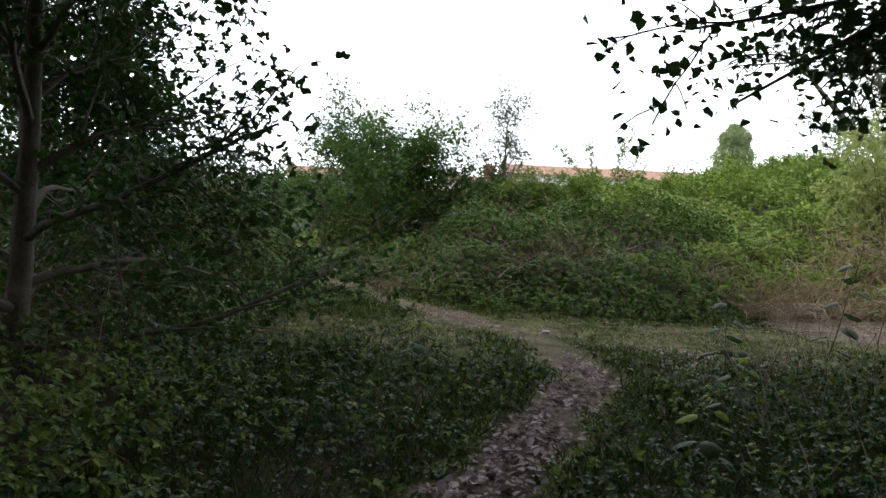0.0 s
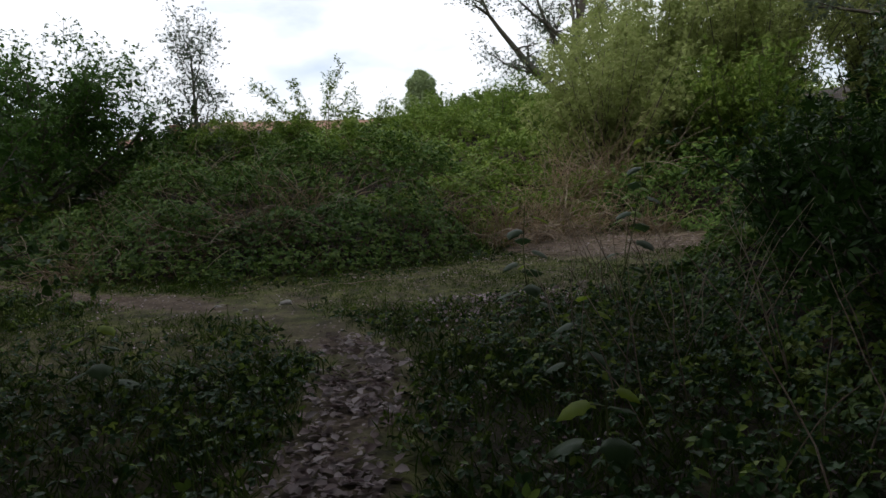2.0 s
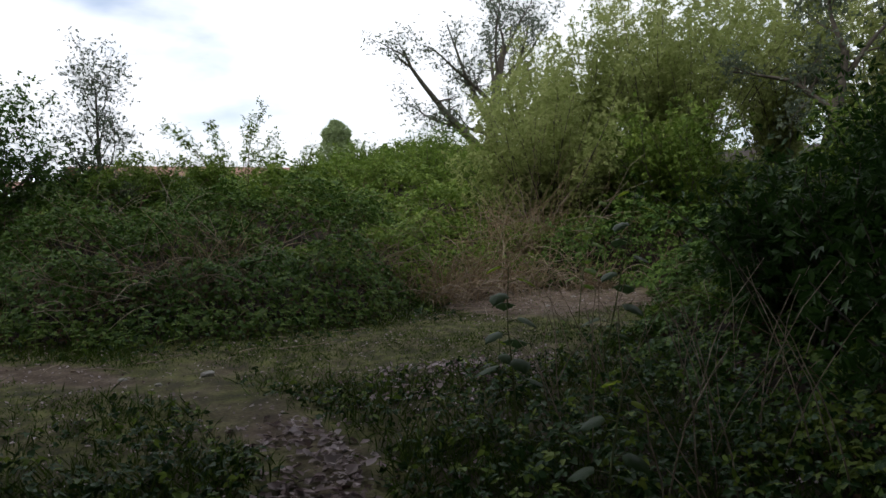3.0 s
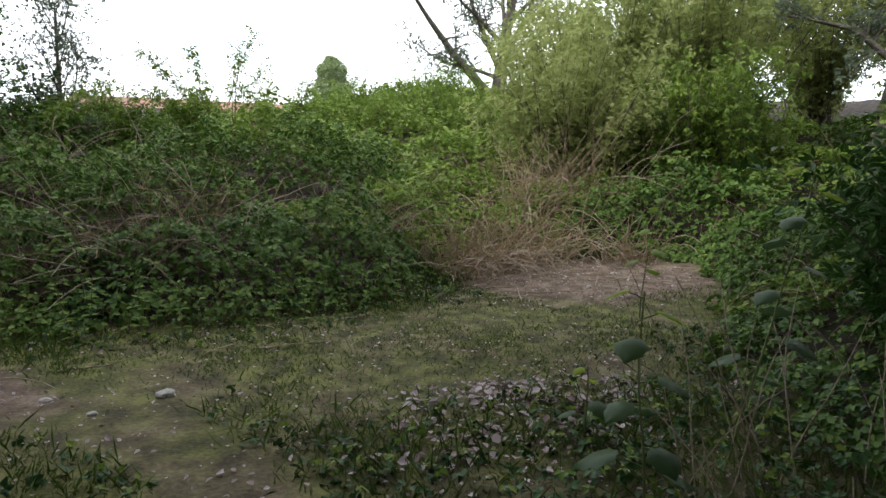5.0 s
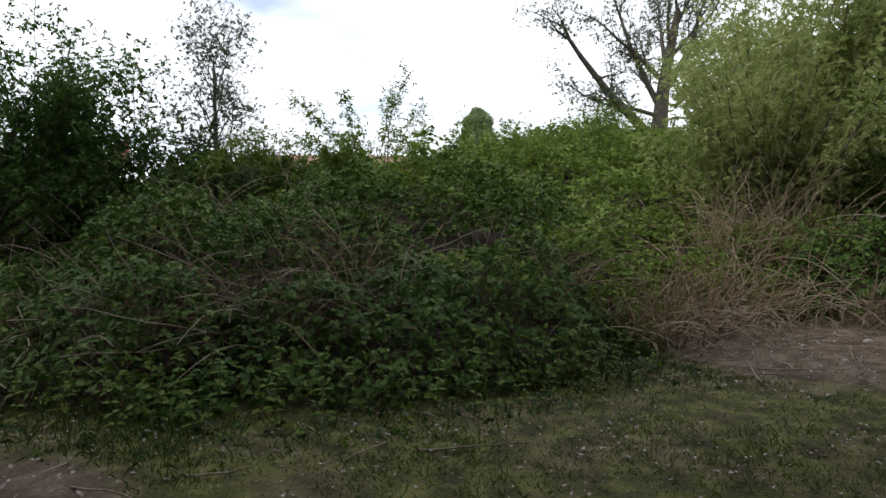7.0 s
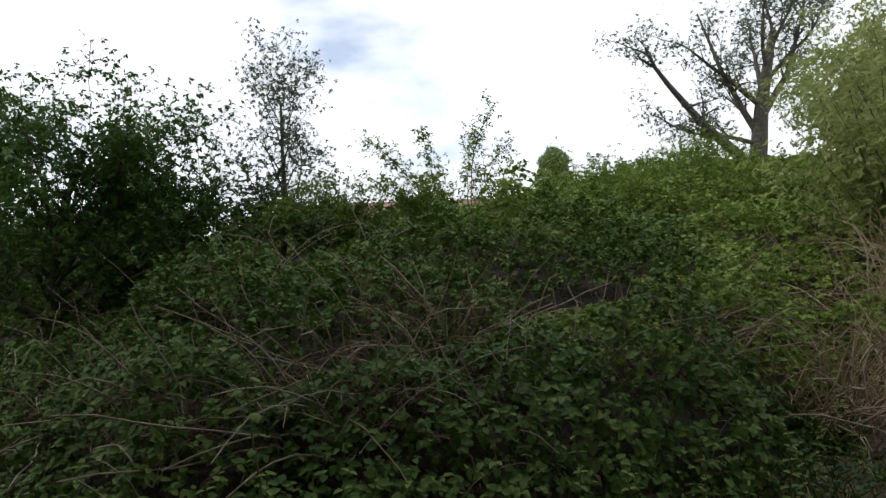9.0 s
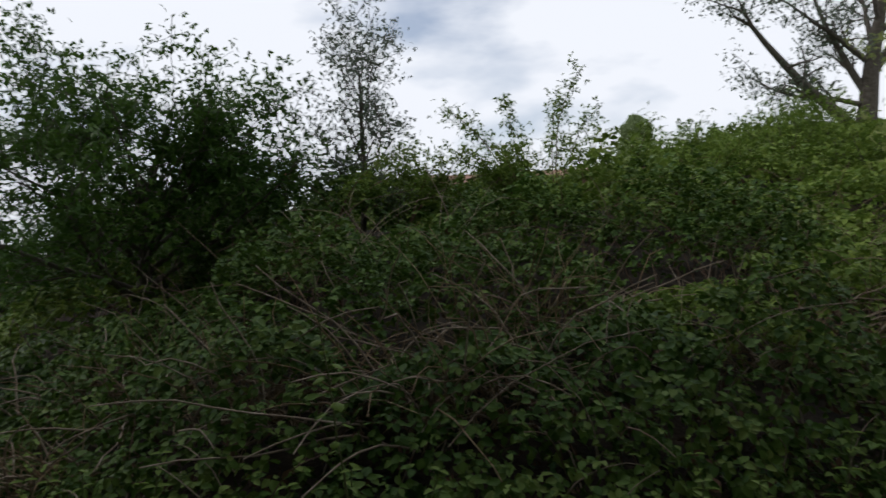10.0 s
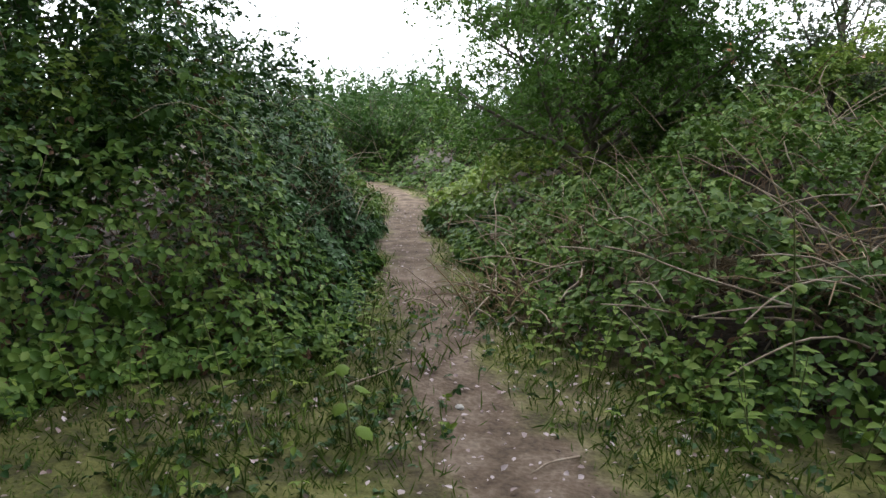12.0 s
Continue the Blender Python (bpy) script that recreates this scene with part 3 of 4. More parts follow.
for sx, sy in ((-30, 38), (-23, 42), (-16, 40), (-10, 44), (-3, 40), (-36, 30)):
    willow_shrub(sx, sy, 4.3, 4.2, 4200, M_HAW, "distant leafy hedgerow tree beyond the path", 0.26, "hedgerow_tree")

tree("gnarled_tree", "gnarled bare-stemmed tree standing beyond the shrubs", ground_at(16.4, 11.4), [
    (0.45, (0.7, -0.9, 0.5), 3.6, 0.11, -0.03), (0.6, (-0.6, 0.8, 0.9), 2.6, 0.09, 0.0), (0.8, (0.5, -0.5, 0.9), 3.0, 0.08, 0.0), (0.97, (-0.1, 0.2, 1), 2.6, 0.07, 0.0)],
    "", 0.1, 3200, M_GREY, trunk=(3.4, 0.06, -0.1, 0.2), twig_len=1.1, spread=0.4, sub=7)

# ---- trees at the start of the walk ----
tree("field_maple_tree", "spreading dark green tree over the trodden path", ground_at(-3.5, 5.7), round_limbs(19, 0.06, 0.85, 2.35, 0.05, 0.25, 0.015), "", 0.065, 5400, M_HAW, trunk=(4.0, 0.08, 0.04, 0.09), twig_len=1.1, spread=0.3, sub=8, fine=True, width=0.8)
tree("lime_tree", "tree with large leaves hanging over the path", ground_at(3.2, 2.7), [
    (0.6, (-1, 0.1, 0.25), 2.5, 0.03, 0.04), (0.68, (-1, 0.3, 0.2), 2.4, 0.03, 0.05), (0.72, (-0.9, 0.45, 0.15), 2.3, 0.03, 0.06), (0.78, (-1, 0.0, 0.35), 2.6, 0.03, 0.05),
    (0.84, (-1, 0.2, 0.45), 2.7, 0.03, 0.05), (0.67, (-1, 0.45, 0.1), 1.8, 0.03, 0.02), (0.72, (-0.5, 0.85, 0.2), 1.9, 0.03, 0.05), (0.7, (-0.9, 0.6, 0.2), 2.2, 0.03, 0.05), (0.64, (-1, 0.6, 0.2), 2.0, 0.03, 0.03), (0.8, (0.6, 0.5, 0.6), 2.2, 0.04, 0.02), (0.9, (-0.7, -0.4, 0.8), 2.6, 0.04, 0.02), (0.95, (-0.9, 0.2, 1.1), 2.8, 0.04, 0.03), (0.97, (0.3, -0.8, 0.9), 2.4, 0.04, 0.02)],
    "", 0.056, 5200, M_HAW, trunk=(3.75, -0.03, 0.0, 0.11), twig_len=0.55, spread=0.2, sub=8, fine=True, per=1, width=0.8, droop=0.12)
# Unseen trees behind the start, added to block the low southern sky light.
wood = tree("screen_ash_tree", "unseen leafy ash tree added behind the path to block sky light", ground_at(-4.6, -2.6), round_limbs(18, 0.25, 0.97, 3.3, 0.08, 0.35, 0.01), "", 0.2, 15000, M_HAW, trunk=(7.0, 0.03, 0.02, 0.17), twig_len=1.4, spread=0.5, sub=8, group="trees of the wood")
for px, py, turn in ((0.2, -4.8, 70), (4.6, -3.2, 200), (8.6, -1.0, 20), (-7.6, 0.8, 130), (-9.8, -2.5, 250), (1.8, -2.6, 280), (11.5, 2.6, 310), (-3.4, -7.5, 40), (4.0, -8.0, 160)):
    copy_thing(wood, pose(px, py, float(land(px, py)), 0, 0, turn))
# High crowns kept out of view, added only to shade the foreground.
tall = tree("shade_sycamore_tree", "unseen tall sycamore added so that its crown shades the path", ground_at(-4.6, 5.8), round_limbs(20, 0.64, 0.97, 5.2, 0.09, 0.3, 0.0), "", 0.24, 15000, M_HAW, trunk=(9.5, 0.03, 0.02, 0.22), twig_len=1.6, spread=0.6, sub=8, group="trees of the wood")
for px, py, turn in ((5.2, 4.8, 100), (-2.9, -0.9, 210), (3.0, -0.2, 300), (-5.6, 1.4, 20), (9.6, 3.8, 160)):
    copy_thing(tall, pose(px, py, float(land(px, py)), 0, 0, turn))
# A larger unseen copy, added to keep sun off the lower bank.
copy_thing(tall, pose(-8.2, 10.2, float(land(-8.2, 10.2)), 0, 0, 250) @ Matrix.Scale(1.28, 4))
tree("birch_tree", "tall birch with drooping twigs behind the hedge", ground_at(-8.6, 15.0), round_limbs(12, 0.35, 0.97, 2.4, 0.05, 0.6, 0.06), "", 0.07, 9000, M_HAW, trunk=(7.2, 0.05, 0, 0.14), twig_len=1.5, spread=0.25, sub=8, droop=0.3)
tree("hazel_tree", "leafy hazel tree crowding the hedge by the path", ground_at(-5.9, 11.2), round_limbs(14, 0.1, 0.95, 2.1, 0.06, 0.5, 0.01), "", 0.08, 12000, M_HAW, trunk=(3.2, 0.0, 0, 0.1), twig_len=1.0, spread=0.4, sub=8, fine=True, width=0.75)


# ---- houses beyond the bank ----
def box(bm, x0, x1, y0, y1, z0, z1):
    q = bmesh.ops.create_cube(bm, size=1)["verts"]
    for v in q:
        v.co = (x0 + (v.co.x + 0.5) * (x1 - x0), y0 + (v.co.y + 0.5) * (y1 - y0), z0 + (v.co.z + 0.5) * (z1 - z0))
    return q


def house(name, label, at, turn, wide, deep, eaves, ridge, wall, windows, chimney):
    base = thing(name, label, "house", "", at)
    base.rotation_euler = (0, 0, radians(turn))
    bm = bmesh.new()
    box(bm, -wide / 2, wide / 2, 0, deep, 0, eaves)
    part("wall", bm, wall, base)
    bm = bmesh.new()
    o = 0.45
    vs = [bm.verts.new(c) for c in ((-wide / 2 - o, -o, eaves), (wide / 2 + o, -o, eaves), (wide / 2 + o, deep + o, eaves), (-wide / 2 - o, deep + o, eaves), (-wide / 2 - o, deep / 2, ridge), (wide / 2 + o, deep / 2, ridge))]
    for q in ((0, 1, 5, 4), (2, 3, 4, 5), (0, 4, 3), (1, 2, 5), (3, 2, 1, 0)):
        bm.faces.new([vs[i] for i in q])
    roof = part("roof", bm, M_ROOF, base)
    bm = bmesh.new()
    cx = chimney * wide / 2
    box(bm, cx - 0.45, cx + 0.45, deep / 2 - 0.35, deep / 2 + 0.35, ridge - 0.5, ridge + 0.9)
    box(bm, cx - 0.52, cx + 0.52, deep / 2 - 0.42, deep / 2 + 0.42, ridge + 0.9, ridge + 1.02)
    part("chimney", bm, M_BRICK, roof)
    for k in range(windows):
        x = (k + 0.5) / windows * wide - wide / 2
        win = new("window")
        win.parent = base
        bm = bmesh.new()
        z0, z1 = eaves - 1.9, eaves - 0.6
        for b in ((x - 0.65, x - 0.57, z0, z1), (x + 0.57, x + 0.65, z0, z1), (x - 0.57, x + 0.57, z0, z0 + 0.08), (x - 0.57, x + 0.57, z1 - 0.08, z1), (x - 0.03, x + 0.03, z0 + 0.08, z1 - 0.08)):
            box(bm, b[0], b[1], -0.06, -0.004, b[2], b[3])
        part("window_frame", bm, M_PAINT, win)
        bm = bmesh.new()
        box(bm, x - 0.57, x + 0.57, -0.02, -0.003, z0 + 0.08, z1 - 0.08)
        part("pane", bm, M_GLASS, win)


house("terraced_house", "long white rendered house with a red tiled roof", (15.4, 57.5, 0), -10, 18.5, 8, 5.3, 6.4, M_RENDER, 7, -2)
house("white_cottage", "white house behind the young tree", (4.4, 54, 0), 2, 6, 6, 4.1, 4.7, M_RENDER, 3, 0.2)
house("brick_house", "red brick house with a chimney behind the trees", (-7.2, 52, 0), 6, 7, 7, 3.6, 4.6, M_BRICK, 3, 0.3)


# ---- low plants, grass and litter ----
def scatter(n, x0, x1, y0, y1, keep):
    x, y = RNG.uniform(x0, x1, n), RNG.uniform(y0, y1, n)
    ok = RNG.uniform(0, 1, n) < keep(x, y)
    return x[ok], y[ok]


def grass(name, label, n, box4, keep, low, high, mat, width=0.006, lean=0.35):
    x, y = scatter(n, *box4, keep)
    m = len(x)
    p = np.stack([x, y, land(x, y) - 0.005], -1)
    axis = np.stack([RNG.normal(0, lean, m), RNG.normal(0, lean, m), np.ones(m)], -1)
    h = RNG.uniform(low, high, m) * (1 + 0.3 * bumps(2 * x, 2 * y))
    v, f = leaf_blades(p, axis, RNG.normal(0, 1, (m, 3)), h, np.full(m, width) * RNG.uniform(0.7, 1.5, m), False, 0.1, 0.3)
    tagged(mesh_part(name, v, [f], mat), label, "grass", kind="stuff")


def off_path(x, y):
    return line_distance(x, y, WALKED) + 0.12 * bumps(3 * x, 3 * y)


def in_clearing(x, y):
    return (beyond(x, y) < 0.15).astype(float)


def turf(x, y):
    tuft = np.clip(0.55 + 0.9 * bumps(2.2 * x, 2.0 * y), 0.05, 1)
    return in_clearing(x, y) * ease(0.15, 0.7, off_path(x, y)) * tuft * np.where((x > 5.2) & (y > 9.4), 0.12, 1)


def verge(x, y):
    near_bush = ease(-0.9, -0.1, beyond(x, y))
    start = ease(9.0, 5.6, y + 0.25 * np.maximum(x - 1, 0) + 1.1 * bumps(1.5 * x, 1.3 * y)) * ease(0.16, 0.42, off_path(x, y))
    nook = ease(1.1, 0.4, np.hypot((x + 1.1) / 1.1, (y - 9.8) / 1.0))
    return (beyond(x, y) < 0.6) * np.clip(np.maximum(np.maximum(near_bush * 0.35, start), nook * 0.5), 0, 1)


grass("turf", "short mossy green turf in the clearing", 170000, (-2.6, 8.5, 4.0, 12.5), turf, 0.015, 0.055, M_GRASS, 0.005, 0.7)
grass("long_grass", "long green grass along the path", 95000, (-2.6, 5.0, -2.0, 12.5), verge, 0.04, 0.15, M_GRASS, 0.0035, 0.6)
grass("path_grass", "thin grass beside the narrow path", 26000, (-6.0, 1.0, 9.5, 20.0), lambda x, y: (beyond(x, y) < 0.2) * ease(0.16, 0.4, off_path(x, y)), 0.03, 0.12, M_GRASS, 0.006, 0.6)


def ground_cover():
    """Small broad leaves close over the soil beside the path."""
    def herb(x, y):
        return verge(x, y) * np.clip(0.6 + 0.8 * bumps(1.7 * x + 3, 1.9 * y), 0.1, 1)
    x, y = scatter(46000, -2.8, 5.5, -1.5, 12.2, herb)
    tall = 0.04 + (0.2 + 0.16 * bumps(1.1 * x, 1.3 * y)) * ease(0.2, 1.2, off_path(x, y)) * ease(8.6, 4.6, y + 0.8 * bumps(1.9 * x, 1.6 * y)) + 0.12 * ease(-0.5, 0.2, beyond(x, y))
    z = land(x, y) + tall * RNG.uniform(0.1, 1.15, len(x))
    v, f = spray(np.stack([x, y, z], -1), 0.04, 1.0, 3, True, 0.75)
    tagged(mesh_part("ground_ivy", v, [f], M_IVY), "low dark green leaves covering the soil", "ground cover", kind="stuff")
    pick = RNG.uniform(0, 1, len(x)) < 0.22
    v, f = spray(np.stack([x, y, z + 0.03], -1)[pick], 0.045, 0.8, 3, True, 0.6)
    tagged(mesh_part("young_herbs", v, [f], M_FRESH), "small fresh green herbs between the ivy", "ground cover", kind="stuff")


ground_cover()


def litter():
    """Pale fallen leaves, thick on the trodden strip and thin in the clearing."""
    def keep(x, y):
        d, s = off_path(x, y), beyond(x, y)
        strip = ease(0.3, 0.1, d) * ease(7.6, 6.6, y)
        drift = ease(1.15, 0.5, np.hypot((x - 3.0) / 1.15, (y - 7.4) / 0.75)) * 0.5
        rim = ease(-0.8, -0.1, s) * (y > 8.6) * 0.08
        patch = ease(1.3, 0.6, np.hypot((x - 6.9) / 1.9, (y - 10.5) / 1.4)) * 0.15
        trail = ease(0.7, 0.1, d) * (y > 8.5) * 0.13
        return (s < 0.5) * np.clip(np.maximum.reduce([strip, drift, rim, patch, trail, 0 * x + 0.1]) * (0.75 + 0.5 * bumps(2.6 * x, 2.7 * y)), 0, 1)
    x, y = scatter(330000, -4.5, 9.2, -2.0, 17.0, keep)
    m = len(x)
    p = np.stack([x, y, land(x, y) + RNG.uniform(0.004, 0.03, m)], -1)
    a = RNG.uniform(0, 6.28, m)
    axis = np.stack([np.cos(a), np.sin(a), RNG.normal(0.05, 0.25, m)], -1)
    up = np.stack([RNG.normal(0, 0.35, m), RNG.normal(0, 0.35, m), np.ones(m)], -1)
    thick = np.maximum(ease(0.45, 0.2, off_path(x, y)) * ease(8.0, 6.6, y), ease(1.25, 0.6, np.hypot((x - 3.0) / 1.15, (y - 7.4) / 0.75)))
    ln = (0.026 + 0.055 * RNG.uniform(0, 1, m) ** 1.8) * (0.5 + 0.5 * thick)
    v, f = leaf_blades(p, axis, up, ln, ln * RNG.uniform(0.5, 0.85, m), True, 0.25, -0.12)
    tagged(mesh_part("fallen_leaves", v, [f], M_LITTER), "pale dry fallen leaves strewn over the earth", "leaf litter", kind="stuff")


litter()


def nettle(at):
    base = thing("nettle_plant", "upright green nettle plant at the foot of the bushes", "plant", "nettles along the edge", at)
    stem = bent((0, 0, -0.02), (0.06, 0.03, 1), 0.42, 0, 0.04, 7)
    v, f = tubes([(stem, np.linspace(0.004, 0.002, 7))], 5)
    mesh_part("stem", v, [f], M_STEM, base, smooth=True)
    for k in range(7):
        p = stem[min(k, 6)]
        for side in (0, 1):
            a = k * 1.57 + side * math.pi
            axis = np.array([[math.cos(a), math.sin(a), 0.25]])
            ln = np.array([0.085 - 0.007 * k])
            v, f = leaf_blades(p[None], axis, np.array([[0, 0, 1.0]]), ln, ln * 0.55, True, 0.15, 0.3)
            mesh_part("leaf", v, [f], M_FRESH, base)
    return base


first = nettle(ground_at(3.9, 10.35))
spots = []
for _ in range(4000):
    x, y = RNG.uniform(-2.2, 5.0), RNG.uniform(8.6, 12.2)
    d = float(beyond(x, y))
    if -0.3 < d < 0.15 and float(line_distance(x, y, WALKED)) > 0.45 and all(math.hypot(x - a, y - b) > 0.2 for a, b in spots):
        spots.append((x, y))
for x, y in spots[:55]:
    m = pose(x, y, float(land(x, y)), RNG.uniform(-10, 10), RNG.uniform(-10, 10), RNG.uniform(0, 360))
    copy_thing(first, m @ Matrix.Scale(RNG.uniform(0.6, 1.25), 4))


def broad_sapling(x, y, height, leaves, size, mat=M_SYC, tip=M_YELLOW, label="young sapling with broad dull green leaves"):
    """A thin stem with large leaves on stalks, the youngest yellow-green at the tip."""
    base = thing("broadleaf_sapling", label, "sapling", "", ground_at(x, y))
    stem = bent((0, 0, -0.02), (RNG.normal(0, 0.08), RNG.normal(0, 0.08), 1), height, 0, 0.05, 9)
    v, f = tubes([(stem, np.linspace(0.007, 0.003, 9))], 6)
    mesh_part("stem", v, [f], M_STEM, base, smooth=True)
    for k in range(leaves):
        q = 2.2 + 5.6 * k / max(1, leaves - 1)
        p = stem[int(q)] + (stem[min(int(q) + 1, 8)] - stem[int(q)]) * (q - int(q))
        a = k * 2.3 + RNG.uniform(-0.3, 0.3)
        way = np.array([math.cos(a), math.sin(a), 0.3])
        ln = size * RNG.uniform(0.75, 1.15) * (1.1 - 0.45 * k / leaves)
        stalk = bent(p, way, ln * 0.6, 0.05, 0.03, 4)
        v, f = tubes([(stalk, np.linspace(0.003, 0.002, 4))], 4)
        petiole = mesh_part("leaf_stalk", v, [f], M_STEM, base, smooth=True)
        bm = bmesh.new()
        c, across = stalk[-1], np.array([-math.sin(a), math.cos(a), 0])
        rows_ = []
        for i in range(7):
            u = i / 6
            w = 0.52 * ln * math.sin(math.pi * min(1, u * 0.93 + 0.07) ** 0.75) ** 0.8 * (1 + 0.12 * (-1) ** i)
            mid = c + np.array([math.cos(a), math.sin(a), 0]) * ln * u + np.array([0, 0, 0.06 * ln - 0.55 * ln * u * u])
            rows_.append([bm.verts.new(mid + across * w * k2 + np.array([0, 0, -0.22 * w * abs(k2) + 0.06 * ln * (abs(k2) == 0.5)])) for k2 in (-1, -0.5, 0, 0.5, 1)])
        for r0, r1 in zip(rows_[:-1], rows_[1:]):
            for i in range(4):
                bm.faces.new((r0[i], r0[i + 1], r1[i + 1], r1[i]))
        leaf = part("leaf", bm, tip if k >= leaves - 2 else mat, petiole)
        leaf.data.polygons.foreach_set("use_smooth", np.ones(len(leaf.data.polygons), dtype=bool))


broad_sapling(2.45, 6.1, 1.0, 10, 0.14)
broad_sapling(3.45, 6.4, 1.5, 10, 0.15)
broad_sapling(2.9, 6.85, 0.46, 5, 0.11)
broad_sapling(-0.25, 6.3, 0.5, 6, 0.13)
broad_sapling(1.45, 4.1, 0.45, 6, 0.14)
broad_sapling(1.9, 4.9, 0.6, 7, 0.12)
broad_sapling(-0.55, 9.75, 0.4, 6, 0.09, M_FRESH, M_FRESH, "small green sprig beside the narrow path")
broad_sapling(5.6, 8.7, 1.6, 12, 0.13, M_FRESH, M_FRESH, "bright green sapling at the edge of the dirt patch")
broad_sapling(1.2, 10.9, 1.3, 16, 0.06, M_FRESH, M_FRESH, "fresh green sapling among the brambles")


# ---- dry stalks, dead grass and twigs ----
def dry_stalks():
    shapes = [mesh_from("dry_stalk", *[(v, [f]) for v, f in [tubes([(bent((0, 0, -0.03), (RNG.normal(0, 0.25), RNG.normal(0, 0.25), 1), RNG.uniform(0.6, 1.15), 0.05, 0.07, 8), np.linspace(0.0045, 0.002, 8))], 4)]][0], M_DRY) for _ in range(8)]
    n = 0
    while n < 80:
        x, y = RNG.uniform(1.3, 4.6), RNG.uniform(3.0, 7.4)
        if float(line_distance(x, y, WALKED)) < 0.75 or float(beyond(x, y)) < -1.0:
            continue
        ob = new("dry_stalk", shapes[n % 8])
        ob.matrix_basis = pose(x, y, float(land(x, y)), 0, 0, RNG.uniform(0, 360))
        tagged(ob, "thin pale dry stalk standing in the weeds", "stalk", "dry stalks beside the path")
        n += 1


dry_stalks()


def dead_clump(x, y, height, radius, n, toward):
    base = thing("dead_grass_clump", "collapsed clump of straw-coloured dead stems", "dead grass", "dead grass by the dirt patch", ground_at(x, y))
    lines, thick = [], []
    for i in range(n):
        p = (RNG.normal(0, radius * 0.6), RNG.normal(0, radius * 0.4), 0)
        way = np.array([RNG.normal(0, 0.6), RNG.normal(0, 0.4), 1]) + np.array([*toward, 0]) * RNG.uniform(0, 0.8)
        ln = (bent(p, way, height * RNG.uniform(0.4, 1.3), RNG.uniform(0.05, 0.35), 0.2, 7), np.linspace(0.0065, 0.003, 7) * RNG.uniform(0.6, 1.3))
        lines.append(ln)
    v, f = tubes(lines, 3)
    tagged(mesh_part("dead_stem_mass", v, [f], M_STRAW, base), kind="stuff")
    for i in range(44):
        way = np.array([RNG.normal(0, 0.8), RNG.normal(0, 0.5), RNG.uniform(0.3, 0.9)]) + np.array([*toward, 0]) * 0.7
        v, f = tubes([(bent((RNG.normal(0, radius), RNG.normal(0, radius * 0.4), 0), way, height * RNG.uniform(0.7, 1.5), RNG.uniform(0.05, 0.3), 0.16, 8), np.linspace(0.008, 0.004, 8))], 5)
        mesh_part("cane", v, [f], M_DRY, base, smooth=True)


dead_clump(5.3, 11.45, 0.75, 0.55, 130, (0, -0.6))
dead_clump(6.3, 11.95, 0.95, 0.75, 190, (0, -0.7))
dead_clump(7.4, 12.1, 1.0, 0.65, 160, (-0.2, -0.6))
dead_clump(8.6, 11.3, 0.7, 0.5, 100, (-0.6, -0.3))
dead_clump(0.7, 12.2, 0.7, 0.5, 120, (-0.1, -0.3))
dead_clump(1.9, 11.7, 0.95, 0.5, 110, (-0.2, -0.2))
dead_clump(2.6, 12.6, 0.9, 0.5, 90, (0, -0.2))
dead_clump(-0.55, 12.0, 0.5, 0.3, 70, (-0.3, -0.2))
dead_clump(-0.3, 13.4, 0.6, 0.45, 100, (-0.1, -0.2))
dead_clump(7.9, 13.0, 1.5, 0.5, 150, (0, 0))
dead_clump(9.3, 13.2, 2.0, 0.45, 90, (-0.1, 0))
dead_clump(8.5, 13.0, 1.5, 0.4, 70, (0, 0))
dead_clump(4.6, 12.2, 0.8, 0.5, 70, (0, -0.3))


def ground_twigs():
    for k in range(46):
        x, y = RNG.uniform(4.9, 8.8), RNG.uniform(9.6, 11.8)
        if k > 34:
            x, y = RNG.uniform(-1, 4), RNG.uniform(9.4, 10.4)
        v, f = tubes([(bent((0, 0, 0.012), (1, RNG.normal(0, 0.3), RNG.uniform(0, 0.12)), RNG.uniform(0.2, 0.7), 0.0, 0.09, 6), np.linspace(0.007, 0.003, 6))], 5)
        ob = mesh_part("fallen_twig", v, [f], M_DRY, None, "", True)
        ob.matrix_basis = pose(x, y, float(land(x, y)), 0, 0, RNG.uniform(0, 360))
        tagged(ob, "dry grey twig lying on the bare earth", "twig", "twigs on the ground")


ground_twigs()


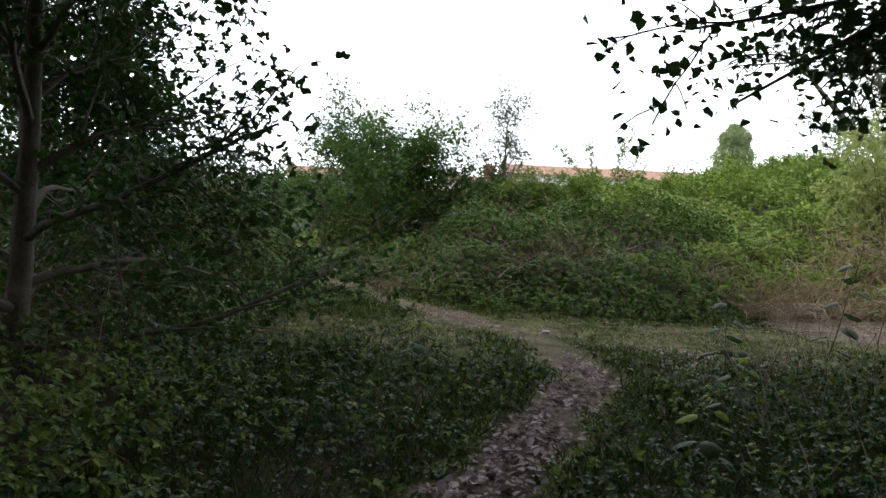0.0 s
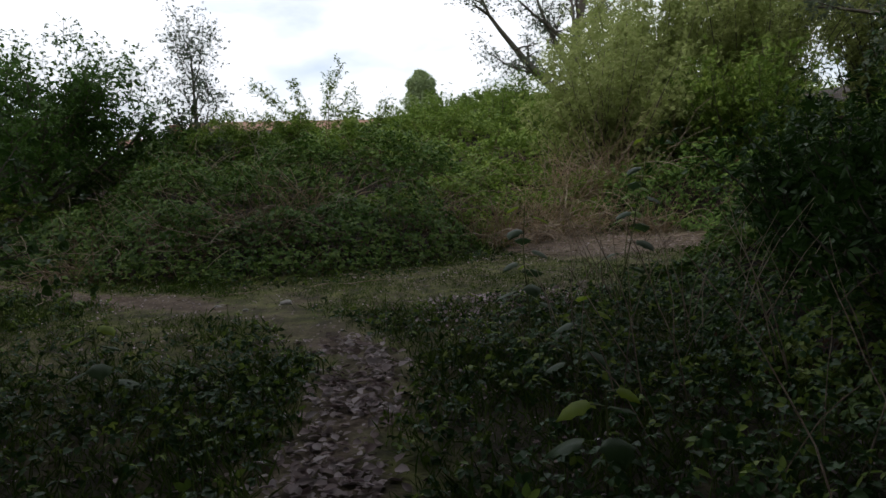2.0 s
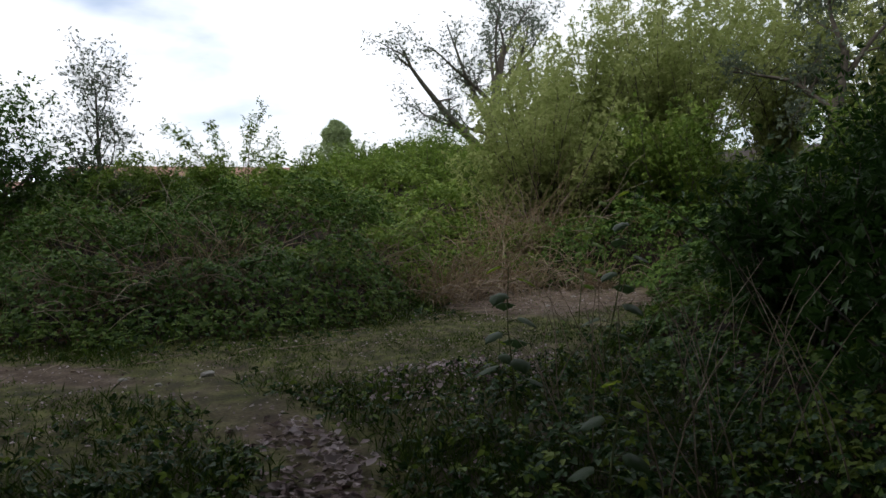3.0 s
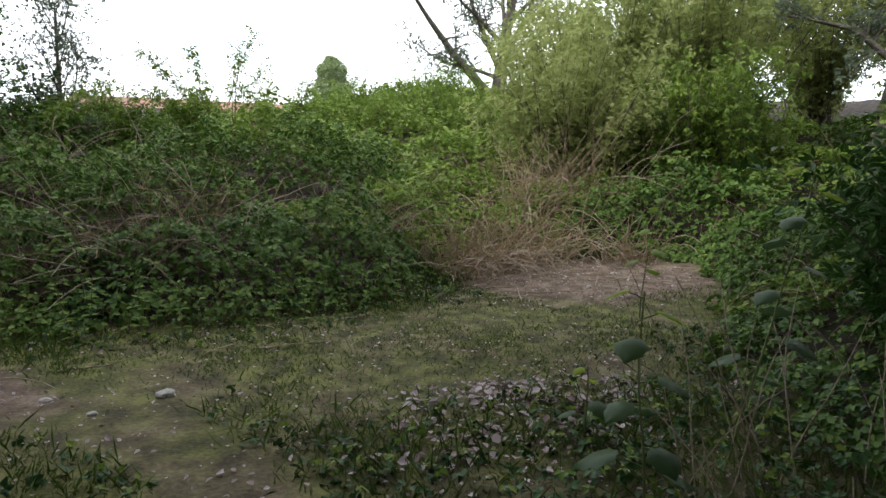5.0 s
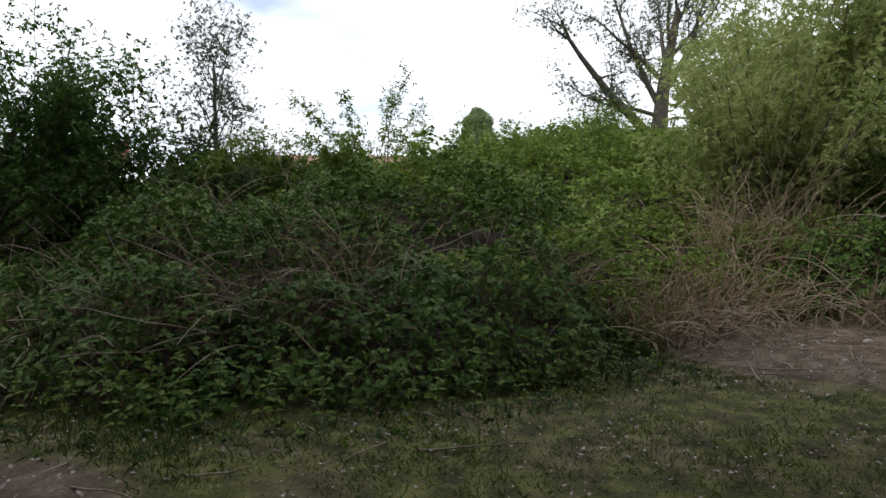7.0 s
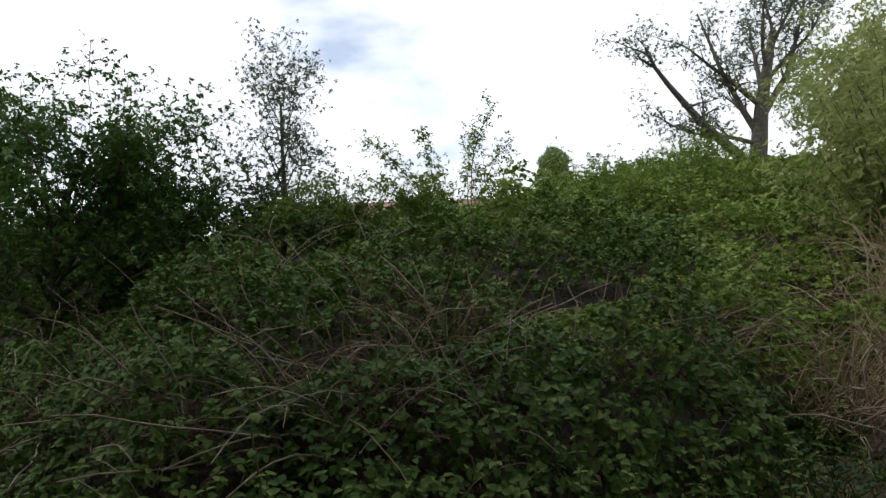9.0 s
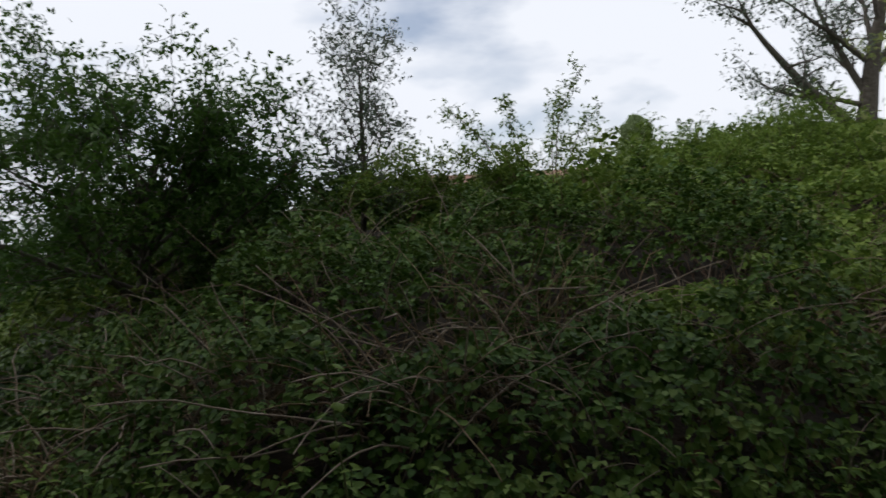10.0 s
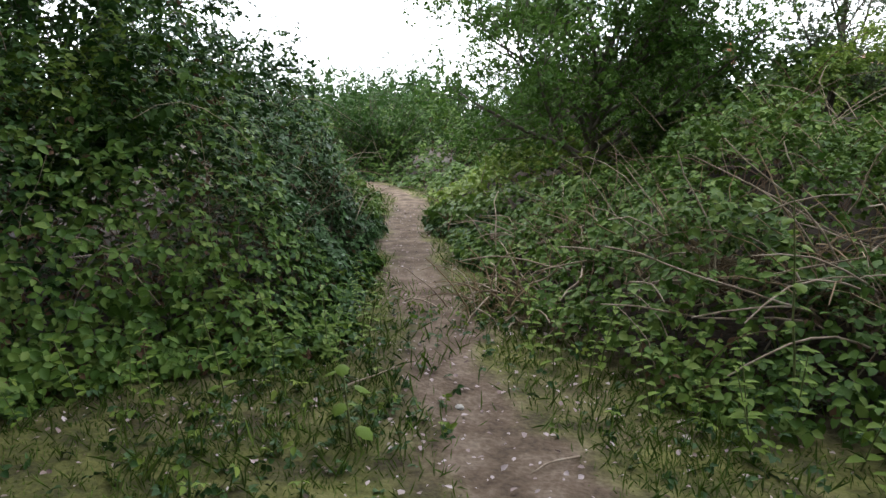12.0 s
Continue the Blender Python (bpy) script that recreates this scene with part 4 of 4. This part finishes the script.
def stone(x, y, size, mat, label):
    bm = bmesh.new()
    bmesh.ops.create_icosphere(bm, subdivisions=2, radius=size)
    for v in bm.verts:
        k = 1 + 0.35 * noise.noise(v.co * (2.2 / size) + Vector((x, y, 0)))
        v.co = Vector((v.co.x * k * 1.25, v.co.y * k * 0.9, max(v.co.z * k * 0.6, -0.3 * size)))
    ob = part("stone", bm, mat, None)
    ob.location = ground_at(x, y, size * 0.25)
    tagged(ob, label, "stone", "stones in the clearing")


for sx, sy, sz in ((1.37, 8.83, 0.05), (0.75, 9.1, 0.03), (7.4, 10.6, 0.04), (0.95, 8.7, 0.025), (6.4, 10.1, 0.03), (-0.3, 10.35, 0.02)):
    stone(sx, sy, sz, M_STONE, "pale rough stone lying on the trodden earth")


# ---- shoots along the crest ----
def crest_shoot(x, y, height, lean, n=420, mat=M_FRESH):
    base = thing("crest_shoot", "arching leafy shoot standing above the brambles", "shoot", "shoots along the crest", ground_at(x, y, 0.45))
    pts = []
    for k in range(3):
        c = bent((0, 0, 0), (lean + RNG.normal(0, 0.2), RNG.normal(0, 0.2), 1), height * RNG.uniform(1.0, 1.4), 0.11, 0.07, 9)
        v, f = tubes([(c, np.linspace(0.012, 0.004, 9))], 5)
        mesh_part("cane", v, [f], M_CANE, base, smooth=True)
        pts.append(c[3:])
    p = np.concatenate(pts)
    p = p[RNG.integers(0, len(p), n)] + RNG.normal(0, 0.09, (n, 3))
    v, f = spray(p, 0.07, 0.6, 3, False, 0.5)
    tagged(mesh_part("leaves", v, [f], mat, base), kind="stuff")


for cx, cy, ch, cl in ((4.6, 17.6, 1.5, 0.1), (4.9, 17.3, 1.1, 0.5), (4.2, 17.7, 1.6, -0.2), (3.3, 17.0, 1.0, 0.6), (2.7, 17.2, 1.0, -0.4), (5.5, 17.5, 1.0, 0.3), (2.2, 16.5, 0.9, 0.4), (7.6, 19.5, 0.9, -0.5), (8.6, 20.0, 0.9, 0.3), (1.2, 16.2, 1.1, 0.6), (3.8, 16.6, 0.9, -0.6), (9.6, 20.4, 1.0, -0.3)):
    crest_shoot(cx, cy, ch, cl)
